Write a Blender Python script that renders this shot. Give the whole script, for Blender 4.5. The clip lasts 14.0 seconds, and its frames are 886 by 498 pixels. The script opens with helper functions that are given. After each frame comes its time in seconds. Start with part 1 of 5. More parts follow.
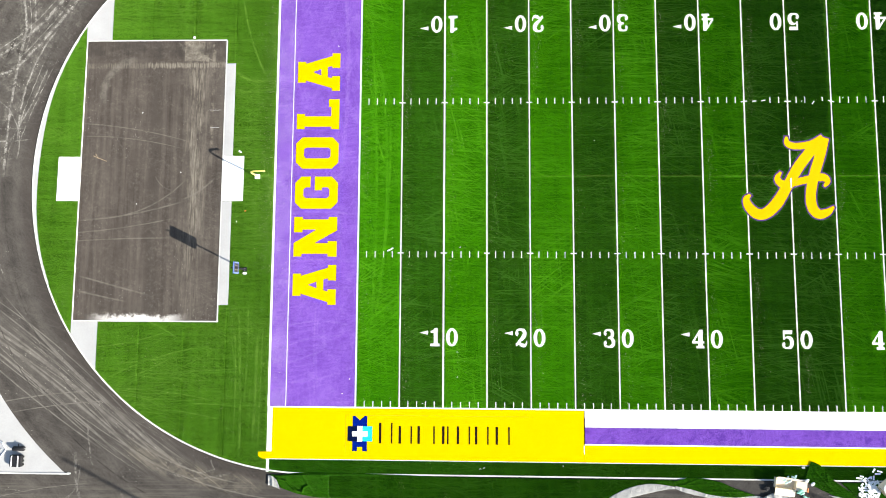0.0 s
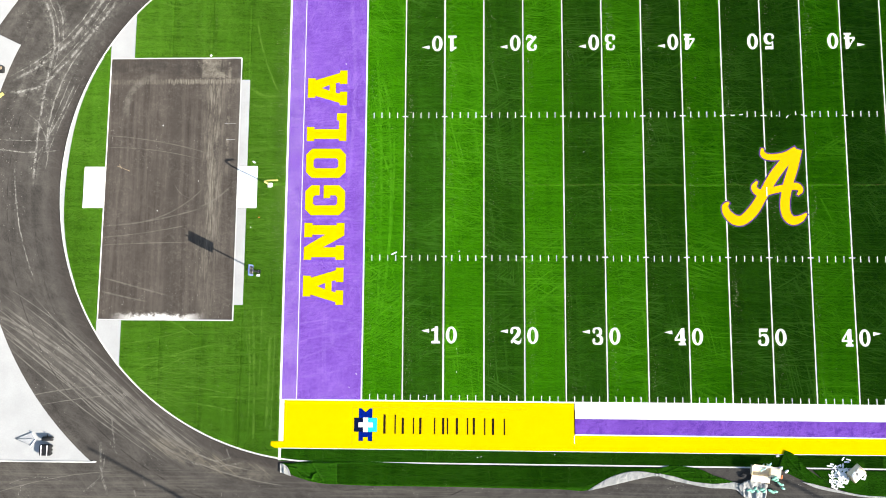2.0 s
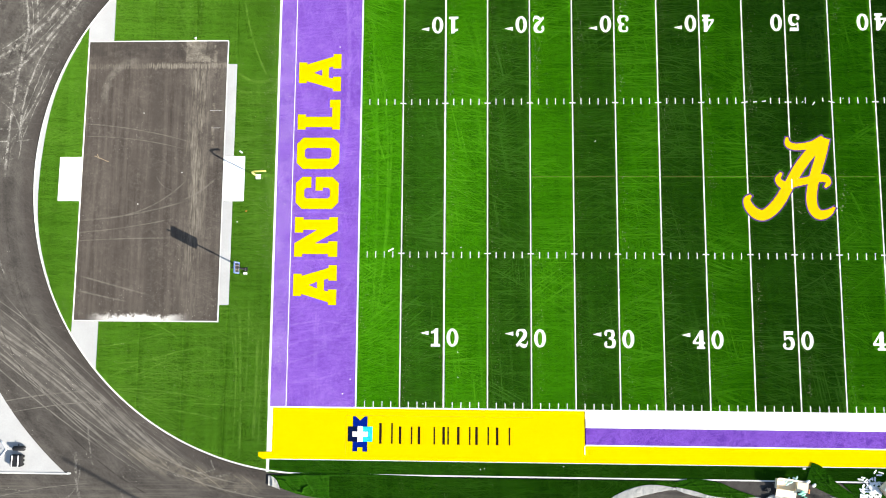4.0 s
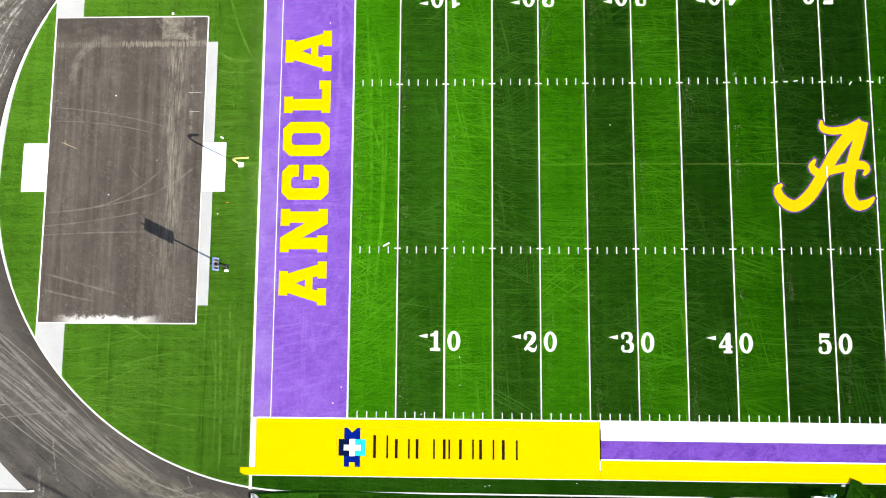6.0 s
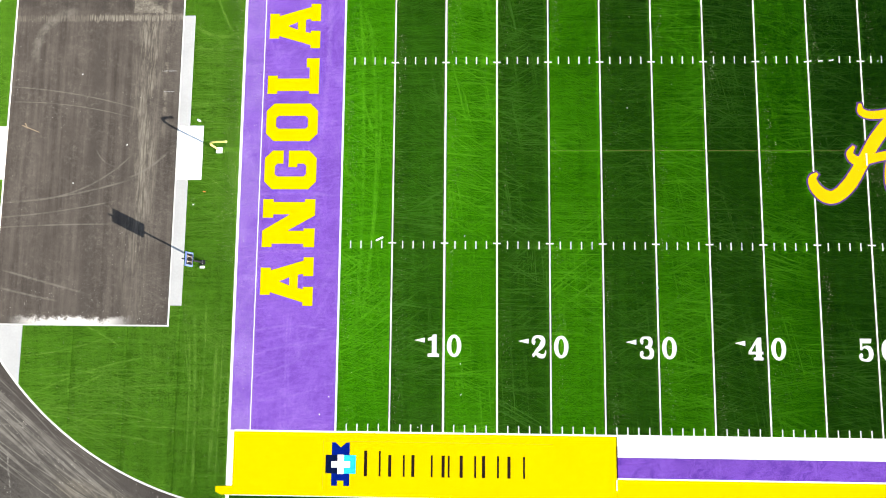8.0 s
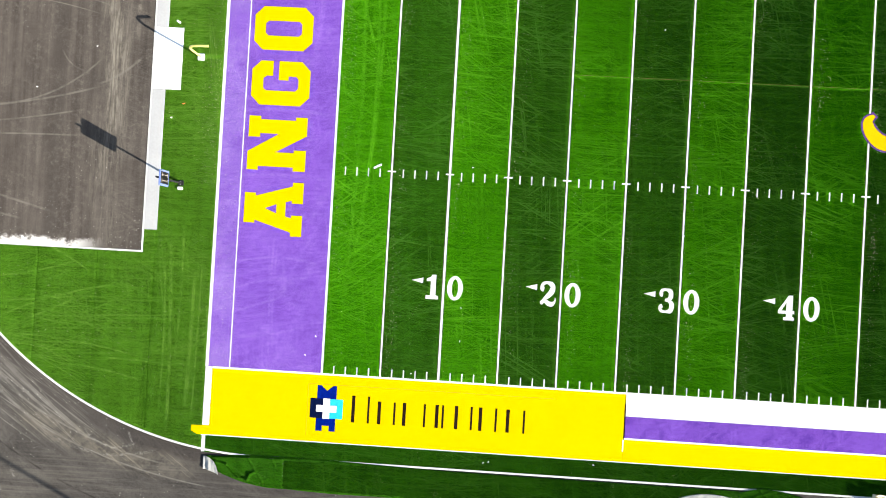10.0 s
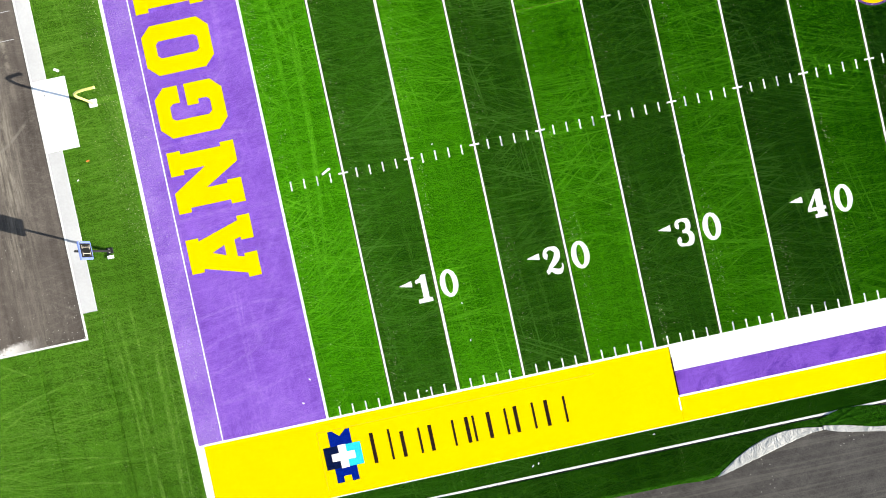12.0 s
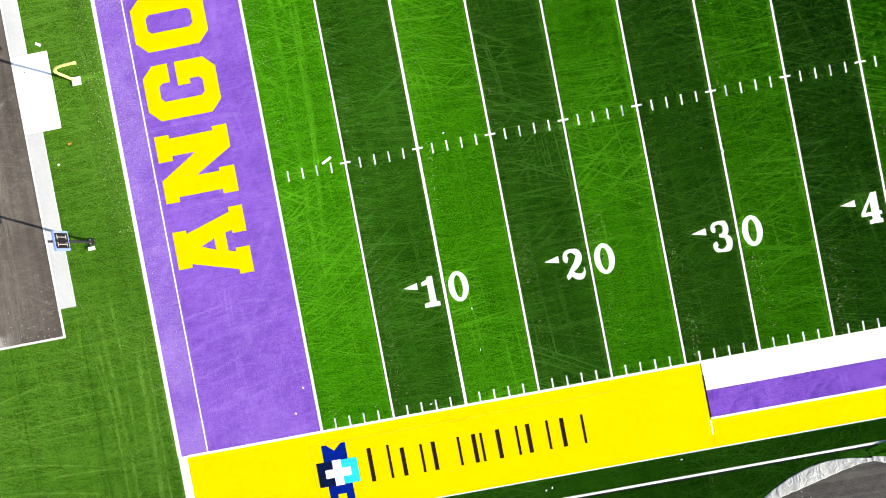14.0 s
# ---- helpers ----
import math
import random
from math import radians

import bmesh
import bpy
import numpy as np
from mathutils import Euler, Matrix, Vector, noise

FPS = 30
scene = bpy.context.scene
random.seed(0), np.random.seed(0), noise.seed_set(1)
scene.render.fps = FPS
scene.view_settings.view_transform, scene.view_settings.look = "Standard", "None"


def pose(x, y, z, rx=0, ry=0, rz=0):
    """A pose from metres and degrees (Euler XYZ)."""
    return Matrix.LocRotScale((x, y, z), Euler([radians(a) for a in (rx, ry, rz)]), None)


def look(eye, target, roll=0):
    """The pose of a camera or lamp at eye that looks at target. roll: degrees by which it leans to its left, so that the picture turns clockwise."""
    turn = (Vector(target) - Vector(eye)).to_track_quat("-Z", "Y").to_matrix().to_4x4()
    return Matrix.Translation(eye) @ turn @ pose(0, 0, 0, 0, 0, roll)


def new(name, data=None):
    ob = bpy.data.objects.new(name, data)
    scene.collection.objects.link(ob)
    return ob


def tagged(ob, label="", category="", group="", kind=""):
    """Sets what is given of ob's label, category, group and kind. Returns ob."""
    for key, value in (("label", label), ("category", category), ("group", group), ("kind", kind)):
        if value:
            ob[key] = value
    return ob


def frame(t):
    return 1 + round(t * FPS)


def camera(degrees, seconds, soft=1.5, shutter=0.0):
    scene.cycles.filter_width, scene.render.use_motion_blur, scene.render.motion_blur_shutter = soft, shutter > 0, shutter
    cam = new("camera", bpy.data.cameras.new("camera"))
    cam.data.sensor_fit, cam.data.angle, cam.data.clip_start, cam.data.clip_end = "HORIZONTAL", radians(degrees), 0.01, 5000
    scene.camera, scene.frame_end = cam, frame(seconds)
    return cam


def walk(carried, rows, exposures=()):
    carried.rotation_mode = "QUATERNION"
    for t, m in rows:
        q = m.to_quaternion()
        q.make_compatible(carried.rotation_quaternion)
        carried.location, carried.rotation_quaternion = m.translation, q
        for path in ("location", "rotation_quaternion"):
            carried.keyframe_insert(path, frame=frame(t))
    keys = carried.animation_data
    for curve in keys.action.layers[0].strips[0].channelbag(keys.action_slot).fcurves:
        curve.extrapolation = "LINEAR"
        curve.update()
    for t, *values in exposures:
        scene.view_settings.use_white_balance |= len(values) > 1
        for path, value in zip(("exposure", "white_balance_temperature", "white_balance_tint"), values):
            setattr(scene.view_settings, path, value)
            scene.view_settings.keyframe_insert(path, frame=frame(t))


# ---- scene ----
from mathutils.bvhtree import BVHTree
from mathutils.geometry import tessellate_polygon

# ---- camera: a drone that sinks over the end of a football field and turns a little ----
cam = camera(71.0, 14.0, soft=1.0)
ROWS = [
    (0, 11.018, 11.049, 65.701, 4.922, 1.684, 0.315),
    (0.5, 11.065, 10.869, 66.432, 5.055, 1.734, 0.285),
    (1, 11.100, 10.775, 68.471, 5.095, 1.699, 0.320),
    (1.5, 11.123, 10.741, 70.106, 5.184, 1.690, 0.328),
    (2, 11.135, 10.744, 70.589, 5.182, 1.662, 0.331),
    (2.5, 11.136, 10.767, 70.125, 5.171, 1.658, 0.349),
    (3, 11.125, 10.795, 68.797, 5.153, 1.685, 0.367),
    (5.5, 10.928, 10.739, 61.140, 5.260, 1.852, 0.401),
    (6, 10.866, 10.672, 59.718, 5.302, 1.794, 0.329),
    (6.5, 10.800, 10.589, 58.271, 5.394, 1.640, 0.439),
    (7, 10.730, 10.495, 56.801, 5.463, 1.625, 0.321),
    (7.5, 10.659, 10.394, 55.262, 5.610, 1.637, 0.411),
    (8, 10.588, 10.293, 53.865, 5.802, 1.619, 0.500),
    (8.5, 10.519, 10.196, 52.756, 5.511, 1.569, 0.558),
    (9, 10.454, 10.108, 51.370, 5.202, 1.607, 0.989),
    (9.2, 10.429, 10.076, 50.965, 3.387, 1.680, 1.409),
    (10.2, 10.326, 9.958, 47.884, 0.521, 1.620, 4.281),
    (10.9, 10.281, 9.919, 45.748, 0.046, 1.646, 7.887),
    (11.3, 10.268, 9.912, 44.521, 0.018, 1.604, 4.872),
    (11.5, 10.265, 9.913, 43.802, -0.088, 1.246, -0.939),
    (11.6, 10.265, 9.914, 43.564, -0.162, 0.880, -4.758),
    (11.8, 10.267, 9.917, 42.911, -0.278, 0.222, -11.917),
    (12, 10.273, 9.921, 42.329, -0.246, 0.151, -12.220),
    (12.5, 10.302, 9.936, 40.842, -0.241, 1.067, -10.807),
    (13, 10.356, 9.945, 39.999, -0.367, 1.239, -10.872),
    (13.5, 10.437, 9.936, 39.225, -0.383, 1.306, -10.881),
    (14, 10.550, 9.890, 38.462, -0.334, 1.476, -10.829),
]
walk(cam, [(t, pose(x, y, z, rx, ry, rz)) for t, x, y, z, rx, ry, rz in ROWS])

# ---- light: low morning sun from beyond the near touchline, clear sky ----
SUN_ELEVATION, SUN_AZIMUTH = radians(22.5), math.atan2(0.898, -0.44)
world = bpy.data.worlds.new("sky")
scene.world = world
world.use_nodes = True
sky = world.node_tree.nodes.new("ShaderNodeTexSky")
sky.sky_type = "NISHITA"
sky.sun_disc = False
sky.sun_elevation, sky.sun_rotation = SUN_ELEVATION, SUN_AZIMUTH
back = world.node_tree.nodes["Background"]
back.inputs["Strength"].default_value = 0.086
world.node_tree.links.new(sky.outputs[0], back.inputs["Color"])

sun_data = bpy.data.lights.new("sun", "SUN")
sun_data.energy, sun_data.angle, sun_data.color = 4.85, radians(0.5), (1.0, 0.95, 0.87)
sun = new("sun", sun_data)
toward = Vector((math.sin(SUN_AZIMUTH) * math.cos(SUN_ELEVATION), math.cos(SUN_AZIMUTH) * math.cos(SUN_ELEVATION), math.sin(SUN_ELEVATION)))
sun.matrix_world = look(toward * 100, (0, 0, 0))
scene.view_settings.exposure = 1.64


# ---- materials ----
class Nodes:
    """A short way to write node trees."""

    def __init__(self, name):
        self.mat = bpy.data.materials.new(name)
        self.mat.use_nodes = True
        self.tree = self.mat.node_tree
        self.bsdf = self.tree.nodes["Principled BSDF"]
        self.where = self.tree.nodes.new("ShaderNodeNewGeometry").outputs["Position"]

    def put(self, socket, value):
        if isinstance(value, bpy.types.NodeSocket):
            self.tree.links.new(value, socket)
        else:
            socket.default_value = value

    def scaled(self, sx, sy, sz=1.0, turn=0.0, source=None):
        node = self.tree.nodes.new("ShaderNodeMapping")
        self.put(node.inputs["Vector"], source or self.where)
        node.vector_type = "TEXTURE"
        node.inputs["Rotation"].default_value = (0, 0, radians(turn))
        node.inputs["Scale"].default_value = (1 / sx, 1 / sy, 1 / sz)
        return node.outputs[0]

    def noise(self, scale, detail=2.0, rough=0.5, vector=None, warp=0.0):
        node = self.tree.nodes.new("ShaderNodeTexNoise")
        self.put(node.inputs["Vector"], vector or self.where)
        node.inputs["Scale"].default_value, node.inputs["Detail"].default_value = scale, detail
        node.inputs["Roughness"].default_value, node.inputs["Distortion"].default_value = rough, warp
        return node.outputs["Fac"]

    def rings(self, scale, warp, detail, shift=(0, 0, 0), bands=False, turn=0.0):
        shifted = self.tree.nodes.new("ShaderNodeMapping")
        self.put(shifted.inputs["Vector"], self.where)
        shifted.inputs["Location"].default_value = shift
        shifted.inputs["Rotation"].default_value = (0, 0, radians(turn))
        node = self.tree.nodes.new("ShaderNodeTexWave")
        node.wave_type = "BANDS" if bands else "RINGS"
        if not bands:
            node.rings_direction = "Z"
        self.put(node.inputs["Vector"], shifted.outputs[0])
        node.inputs["Scale"].default_value, node.inputs["Distortion"].default_value = scale, warp
        node.inputs["Detail"].default_value, node.inputs["Detail Scale"].default_value = detail, 0.6
        return node.outputs["Fac"]

    def cells(self, scale, vector=None):
        node = self.tree.nodes.new("ShaderNodeTexVoronoi")
        node.voronoi_dimensions = "2D"
        self.put(node.inputs["Vector"], vector or self.where)
        node.inputs["Scale"].default_value = scale
        return node.outputs["Distance"], node.outputs["Color"]

    def step(self, value, low, high, a=0.0, b=1.0):
        node = self.tree.nodes.new("ShaderNodeMapRange")
        node.interpolation_type = "SMOOTHSTEP"
        self.put(node.inputs["Value"], value)
        for key, v in (("From Min", low), ("From Max", high), ("To Min", a), ("To Max", b)):
            node.inputs[key].default_value = v
        return node.outputs[0]

    def maths(self, kind, a, b=0.0):
        node = self.tree.nodes.new("ShaderNodeMath")
        node.operation = kind
        self.put(node.inputs[0], a)
        self.put(node.inputs[1], b)
        return node.outputs[0]

    def mix(self, fac, a, b, blend="MIX"):
        node = self.tree.nodes.new("ShaderNodeMix")
        node.data_type, node.blend_type = "RGBA", blend
        self.put(node.inputs["Factor"], fac)
        self.put(node.inputs["A"], a)
        self.put(node.inputs["B"], b)
        return node.outputs["Result"]

    def axes(self, source=None):
        node = self.tree.nodes.new("ShaderNodeSeparateXYZ")
        self.put(node.inputs[0], source or self.where)
        return node.outputs

    def hairs(self, rows, amount):
        """Faint hairline scratches in several directions: (stretch, degrees) rows."""
        out = None
        for k, (thin, turn) in enumerate(rows):
            moved = self.tree.nodes.new("ShaderNodeMapping")
            self.put(moved.inputs["Vector"], self.where)
            moved.inputs["Location"].default_value = (13.7 * k, 5.1 * k, 3.3 * k)
            bend = self.tree.nodes.new("ShaderNodeVectorMath")
            bend.operation = "ADD"
            soft = self.tree.nodes.new("ShaderNodeTexNoise")
            self.put(soft.inputs["Vector"], moved.outputs[0])
            soft.inputs["Scale"].default_value, soft.inputs["Detail"].default_value = 0.035, 0.0
            swing = self.tree.nodes.new("ShaderNodeVectorMath")
            swing.operation = "SCALE"
            self.put(swing.inputs[0], soft.outputs["Color"])
            swing.inputs["Scale"].default_value = 9.0
            self.put(bend.inputs[0], moved.outputs[0])
            self.put(bend.inputs[1], swing.outputs[0])
            line_noise = self.noise(1.0, 2.0, 0.6, self.scaled(9.5 * thin, 0.09, 1.0, turn, bend.outputs[0]))
            hair = self.step(line_noise, 0.56, 0.68, 0.0, amount)
            out = hair if out is None else self.maths("MAXIMUM", out, hair)
        return out

    def trail(self, x1, y1, x2, y2, x3, y3, width, sway=0.0):
        """One soft tyre trail: the arc through three points, broken up by dust, fading at its ends."""
        turn = 2 * (x1 * (y2 - y3) + x2 * (y3 - y1) + x3 * (y1 - y2))
        turn = turn if abs(turn) > 0.2 else 0.2
        s1, s2, s3 = x1**2 + y1**2, x2**2 + y2**2, x3**2 + y3**2
        cx = (s1 * (y2 - y3) + s2 * (y3 - y1) + s3 * (y1 - y2)) / turn
        cy = (s1 * (x3 - x2) + s2 * (x1 - x3) + s3 * (x2 - x1)) / turn
        radius = math.hypot(x2 - cx, y2 - cy)
        x, y, _ = self.axes()
        dx, dy = self.maths("SUBTRACT", x, cx), self.maths("SUBTRACT", y, cy)
        far = self.maths("SQRT", self.maths("ADD", self.maths("MULTIPLY", dx, dx), self.maths("MULTIPLY", dy, dy)))
        off = self.maths("ABSOLUTE", self.maths("ADD", self.maths("SUBTRACT", far, radius), sway))
        length = math.hypot(x3 - x1, y3 - y1)
        mx, my = self.maths("SUBTRACT", x, x2), self.maths("SUBTRACT", y, y2)
        apart = self.maths("SQRT", self.maths("ADD", self.maths("MULTIPLY", mx, mx), self.maths("MULTIPLY", my, my)))
        ends = self.step(apart, 0.40 * length, 0.62 * length, 1.0, 0.0)
        return self.maths("MULTIPLY", self.step(off, width * 0.2, width * 1.0, 1.0, 0.0), ends)

    def trails(self, rows, rough=0.8, low=0.25, sway=0.0):
        """The strongest of several trails."""
        out = None
        if sway:
            sway = self.maths("MULTIPLY", self.maths("SUBTRACT", self.noise(0.7, 5.0, 0.75), 0.5), sway)
        for row in rows:
            one = self.trail(*row, sway)
            out = one if out is None else self.maths("MAXIMUM", out, one)
        return self.maths("MULTIPLY", out, self.step(self.noise(rough, 4.0, 0.7), 0.36, 0.6, low, 1.0))

    def chance(self):
        return self.tree.nodes.new("ShaderNodeObjectInfo").outputs["Random"]

    def done(self, color, rough=0.6, bump=None, height=0.01, metal=0.0, specular=0.3, fuzz=0.0):
        self.put(self.bsdf.inputs["Base Color"], color)
        self.put(self.bsdf.inputs["Roughness"], rough)
        self.bsdf.inputs["Metallic"].default_value = metal
        self.bsdf.inputs["Specular IOR Level"].default_value = specular
        self.bsdf.inputs["Diffuse Roughness"].default_value = fuzz
        if bump is not None:
            node = self.tree.nodes.new("ShaderNodeBump")
            node.inputs["Distance"].default_value = height
            self.put(node.inputs["Height"], bump)
            self.tree.links.new(node.outputs[0], self.bsdf.inputs["Normal"])
        return self.mat


def rgb(r, g, b):
    return (r, g, b, 1.0)


NEAR_TRAILS = [
    (-40.7, 6.9, -33.4, 1.8, -25.0, -4.9, 0.20),
    (-40.4, 7.8, -32.7, 3.0, -24.1, -3.9, 0.16),
    (-39.2, 8.7, -31.8, 3.5, -22.6, -4.4, 0.20),
    (-37.3, 9.0, -29.8, 3.3, -20.7, -4.6, 0.16),
    (-35.3, 8.5, -27.8, 1.4, -20.0, -5.0, 0.22),
    (-39.9, 4.9, -34.0, 0.4, -27.5, -4.0, 0.14),
    (-38.9, 7.0, -31.2, 1.4, -21.6, -6.0, 0.26),
    (-41.1, 7.5, -35.4, 3.0, -28.5, -2.6, 0.12),
    (-41.5, 8.9, -33.5, 4.5, -25.6, -1.8, 0.30),
    (-37.0, 0.4, -33.4, 1.0, -27.8, 1.5, 0.12),
    (-36.0, -0.7, -31.6, 0.0, -25.8, 0.5, 0.10),
    (-38.2, 10.5, -30.0, 4.5, -19.5, -5.8, 0.12),
    (-36.4, 9.6, -28.6, 2.2, -18.0, -6.2, 0.10),
]
NEAR_LINES = [
    (-37.6, 5.4, -29.6, -0.8, -18.5, -7.0, 0.08),
    (-33.8, 7.2, -26.2, 0.4, -16.5, -6.4, 0.08),
    (-24.0, -3.2, -19.0, -5.8, -12.0, -7.8, 0.14),
    (-22.0, -5.5, -16.0, -7.8, -8.0, -9.4, 0.12),
    (-40.2, 6.1, -32.2, 0.4, -22.6, -6.3, 0.12),
    (-40.6, -10.4, -34.7, -8.9, -28.7, -8.1, 0.08),
    (-35.43, 4.08, -30.85, -1.07, -28.14, -3.11, 0.09),
    (-33.78, 4.10, -29.01, 0.96, -24.88, -3.39, 0.09),
    (-31.81, 4.11, -27.35, 0.35, -22.27, -3.98, 0.08),
    (-29.70, 1.59, -24.30, -2.13, -18.92, -7.03, 0.10),
    (-26.31, -0.90, -22.28, -3.67, -18.65, -5.80, 0.10),
    (-32.93, 0.93, -27.80, -3.42, -24.11, -5.86, 0.07),
    (-31.15, 4.12, -26.37, 0.36, -21.70, -2.41, 0.07),
]
SCUFFS = [
    (-30.66, -10.02, -29.44, -8.71, -28.95, -5.92, 0.16),
    (-28.75, -9.63, -29.30, -7.79, -29.36, -4.37, 0.22),
    (-27.66, -5.91, -28.09, -4.05, -28.33, -1.86, 0.12),
    (-18.33, -5.79, -16.69, -6.70, -13.85, -5.74, 0.12),
    (-18.92, -7.03, -16.99, -7.32, -11.60, -6.20, 0.14),
    (-15.14, -5.44, -14.90, -6.00, -14.78, -6.49, 0.12),
    (-24.70, -9.00, -24.30, -9.13, -23.70, -9.25, 0.14),
    (-25.60, -10.35, -25.30, -10.44, -24.90, -10.40, 0.14),
    (-39.43, -9.47, -36.88, -8.81, -33.59, -9.20, 0.06),
]
FAR_TRAILS = [
    (-39.3, 47.2, -37.9, 43.4, -38.2, 38.4, 0.20),
    (-38.2, 38.4, -38.9, 32.4, -39.2, 24.7, 0.20),
    (-37.8, 47.2, -36.9, 44.5, -36.7, 42.5, 0.12),
    (-32.1, 47.1, -35.8, 42.1, -43.0, 37.0, 0.24),
    (-30.4, 47.1, -33.9, 42.1, -37.1, 38.4, 0.22),
    (-37.1, 38.4, -39.3, 36.5, -42.7, 35.8, 0.24),
    (-33.4, 42.1, -37.1, 35.3, -37.9, 30.4, 0.14),
    (-34.5, 38.1, -36.7, 32.4, -37.7, 30.4, 0.12),
    (-43.5, 30.0, -41.4, 29.9, -35.8, 30.0, 0.08),
    (-43.4, 28.8, -40.8, 28.5, -35.7, 28.8, 0.10),
    (-39.5, 32.4, -38.0, 30.1, -37.9, 26.3, 0.10),
    (-41.5, 26.0, -40.6, 20.0, -38.6, 14.0, 0.12),
]
FAR_LINES = [
    (-38.6, 47.2, -37.3, 43.4, -37.7, 38.4, 0.08),
    (-32.9, 47.1, -36.5, 42.3, -43.0, 37.7, 0.10),
    (-31.2, 47.1, -34.6, 42.1, -37.7, 38.5, 0.10),
    (-35.2, 38.1, -37.2, 32.4, -38.3, 29.0, 0.08),
    (-33.8, 38.0, -36.0, 33.0, -37.3, 29.5, 0.06),
]
COURT_TRAILS = [
    (-30.1, 30.4, -25.0, 29.8, -18.5, 28.3, 0.09),
    (-30.1, 29.0, -25.1, 28.7, -19.8, 27.7, 0.07),
    (-26.0, 37.4, -27.8, 35.9, -28.3, 32.0, 0.6),
    (-30.2, 20.0, -23.6, 20.9, -20.4, 22.8, 0.12),
    (-30.2, 19.7, -24.7, 20.4, -19.4, 21.7, 0.12),
    (-30.2, 18.4, -25.8, 18.9, -20.3, 19.9, 0.10),
    (-29.9, 17.5, -25.9, 17.7, -19.9, 17.8, 0.10),
    (-29.9, 13.2, -26.5, 12.7, -22.6, 12.1, 0.14),
    (-29.9, 11.8, -27.6, 11.5, -25.1, 11.2, 0.14),
    (-19.5, 21.9, -17.3, 23.0, -16.2, 23.9, 0.14),
    (-22.2, 24.4, -21.5, 23.5, -20.4, 23.0, 0.10),
]
D_MARKS = [
    (-22.34, 8.84, -20.75, 8.10, -19.15, 7.11, 0.14),
    (-23.77, 3.09, -22.02, 3.85, -20.04, 4.86, 0.14),
    (-25.38, 4.16, -22.85, 4.68, -20.32, 5.21, 0.12),
    (-20.74, -0.41, -17.44, -0.66, -14.88, -1.21, 0.13),
    (-17.49, 0.31, -14.96, 0.25, -13.44, 0.17, 0.12),
    (-25.0, 1.8, -19.4, 1.4, -13.7, 0.3, 0.10),
    (-26.9, 2.7, -22.3, 4.7, -17.0, 6.1, 0.12),
    (-27.3, 6.2, -24.1, 6.7, -19.7, 8.0, 0.10),
]
D_BANDS = [
    (-12.62, 9.7, -12.25, 2.7, -12.10, -5.0, 0.22),
    (-11.60, 9.7, -11.57, 5.7, -11.80, 0.0, 0.16),
    (-10.56, 6.5, -10.59, 1.8, -10.75, -3.6, 0.26),
    (-13.0, 8.5, -12.75, 3.0, -12.8, -3.0, 0.14),
    (-10.0, 7.5, -10.05, 2.5, -10.2, -4.5, 0.12),
    (-13.2, 44.5, -12.2, 40.0, -10.6, 36.0, 0.18),
    (-13.6, 36.0, -12.0, 35.2, -9.6, 35.4, 0.3),
    (-13.6, 34.2, -11.8, 33.9, -9.6, 34.3, 0.2),
]
PURPLE_MARKS = [
    (-4.39, 10.5, -4.49, 5.8, -4.36, 1.4, 0.12),
    (-4.10, 10.0, -4.22, 6.0, -4.12, 2.4, 0.08),
    (-6.58, 4.75, -5.09, 5.35, -2.85, 6.26, 0.16),
    (-6.9, 6.6, -4.6, 7.2, -1.6, 7.5, 0.14),
    (-6.6, 2.6, -4.4, 2.9, -1.2, 3.9, 0.14),
    (-7.0, 8.6, -4.2, 9.0, -0.8, 8.6, 0.16),
    (-2.0, 47.0, -1.4, 36.0, -1.9, 26.0, 0.35),
    (-7.0, 20.5, -4.0, 20.7, -0.6, 20.4, 0.22),
    (-7.0, 15.4, -4.0, 15.5, -0.6, 15.3, 0.2),
]
WHEEL_MARKS = [
    (1.2, 40.0, 1.9, 24.0, 1.5, 8.0, 0.22),
    (2.0, 38.0, 3.0, 22.0, 1.9, 9.0, 0.20),
    (3.3, 30.0, 3.2, 22.0, 2.6, 14.0, 0.18),
]


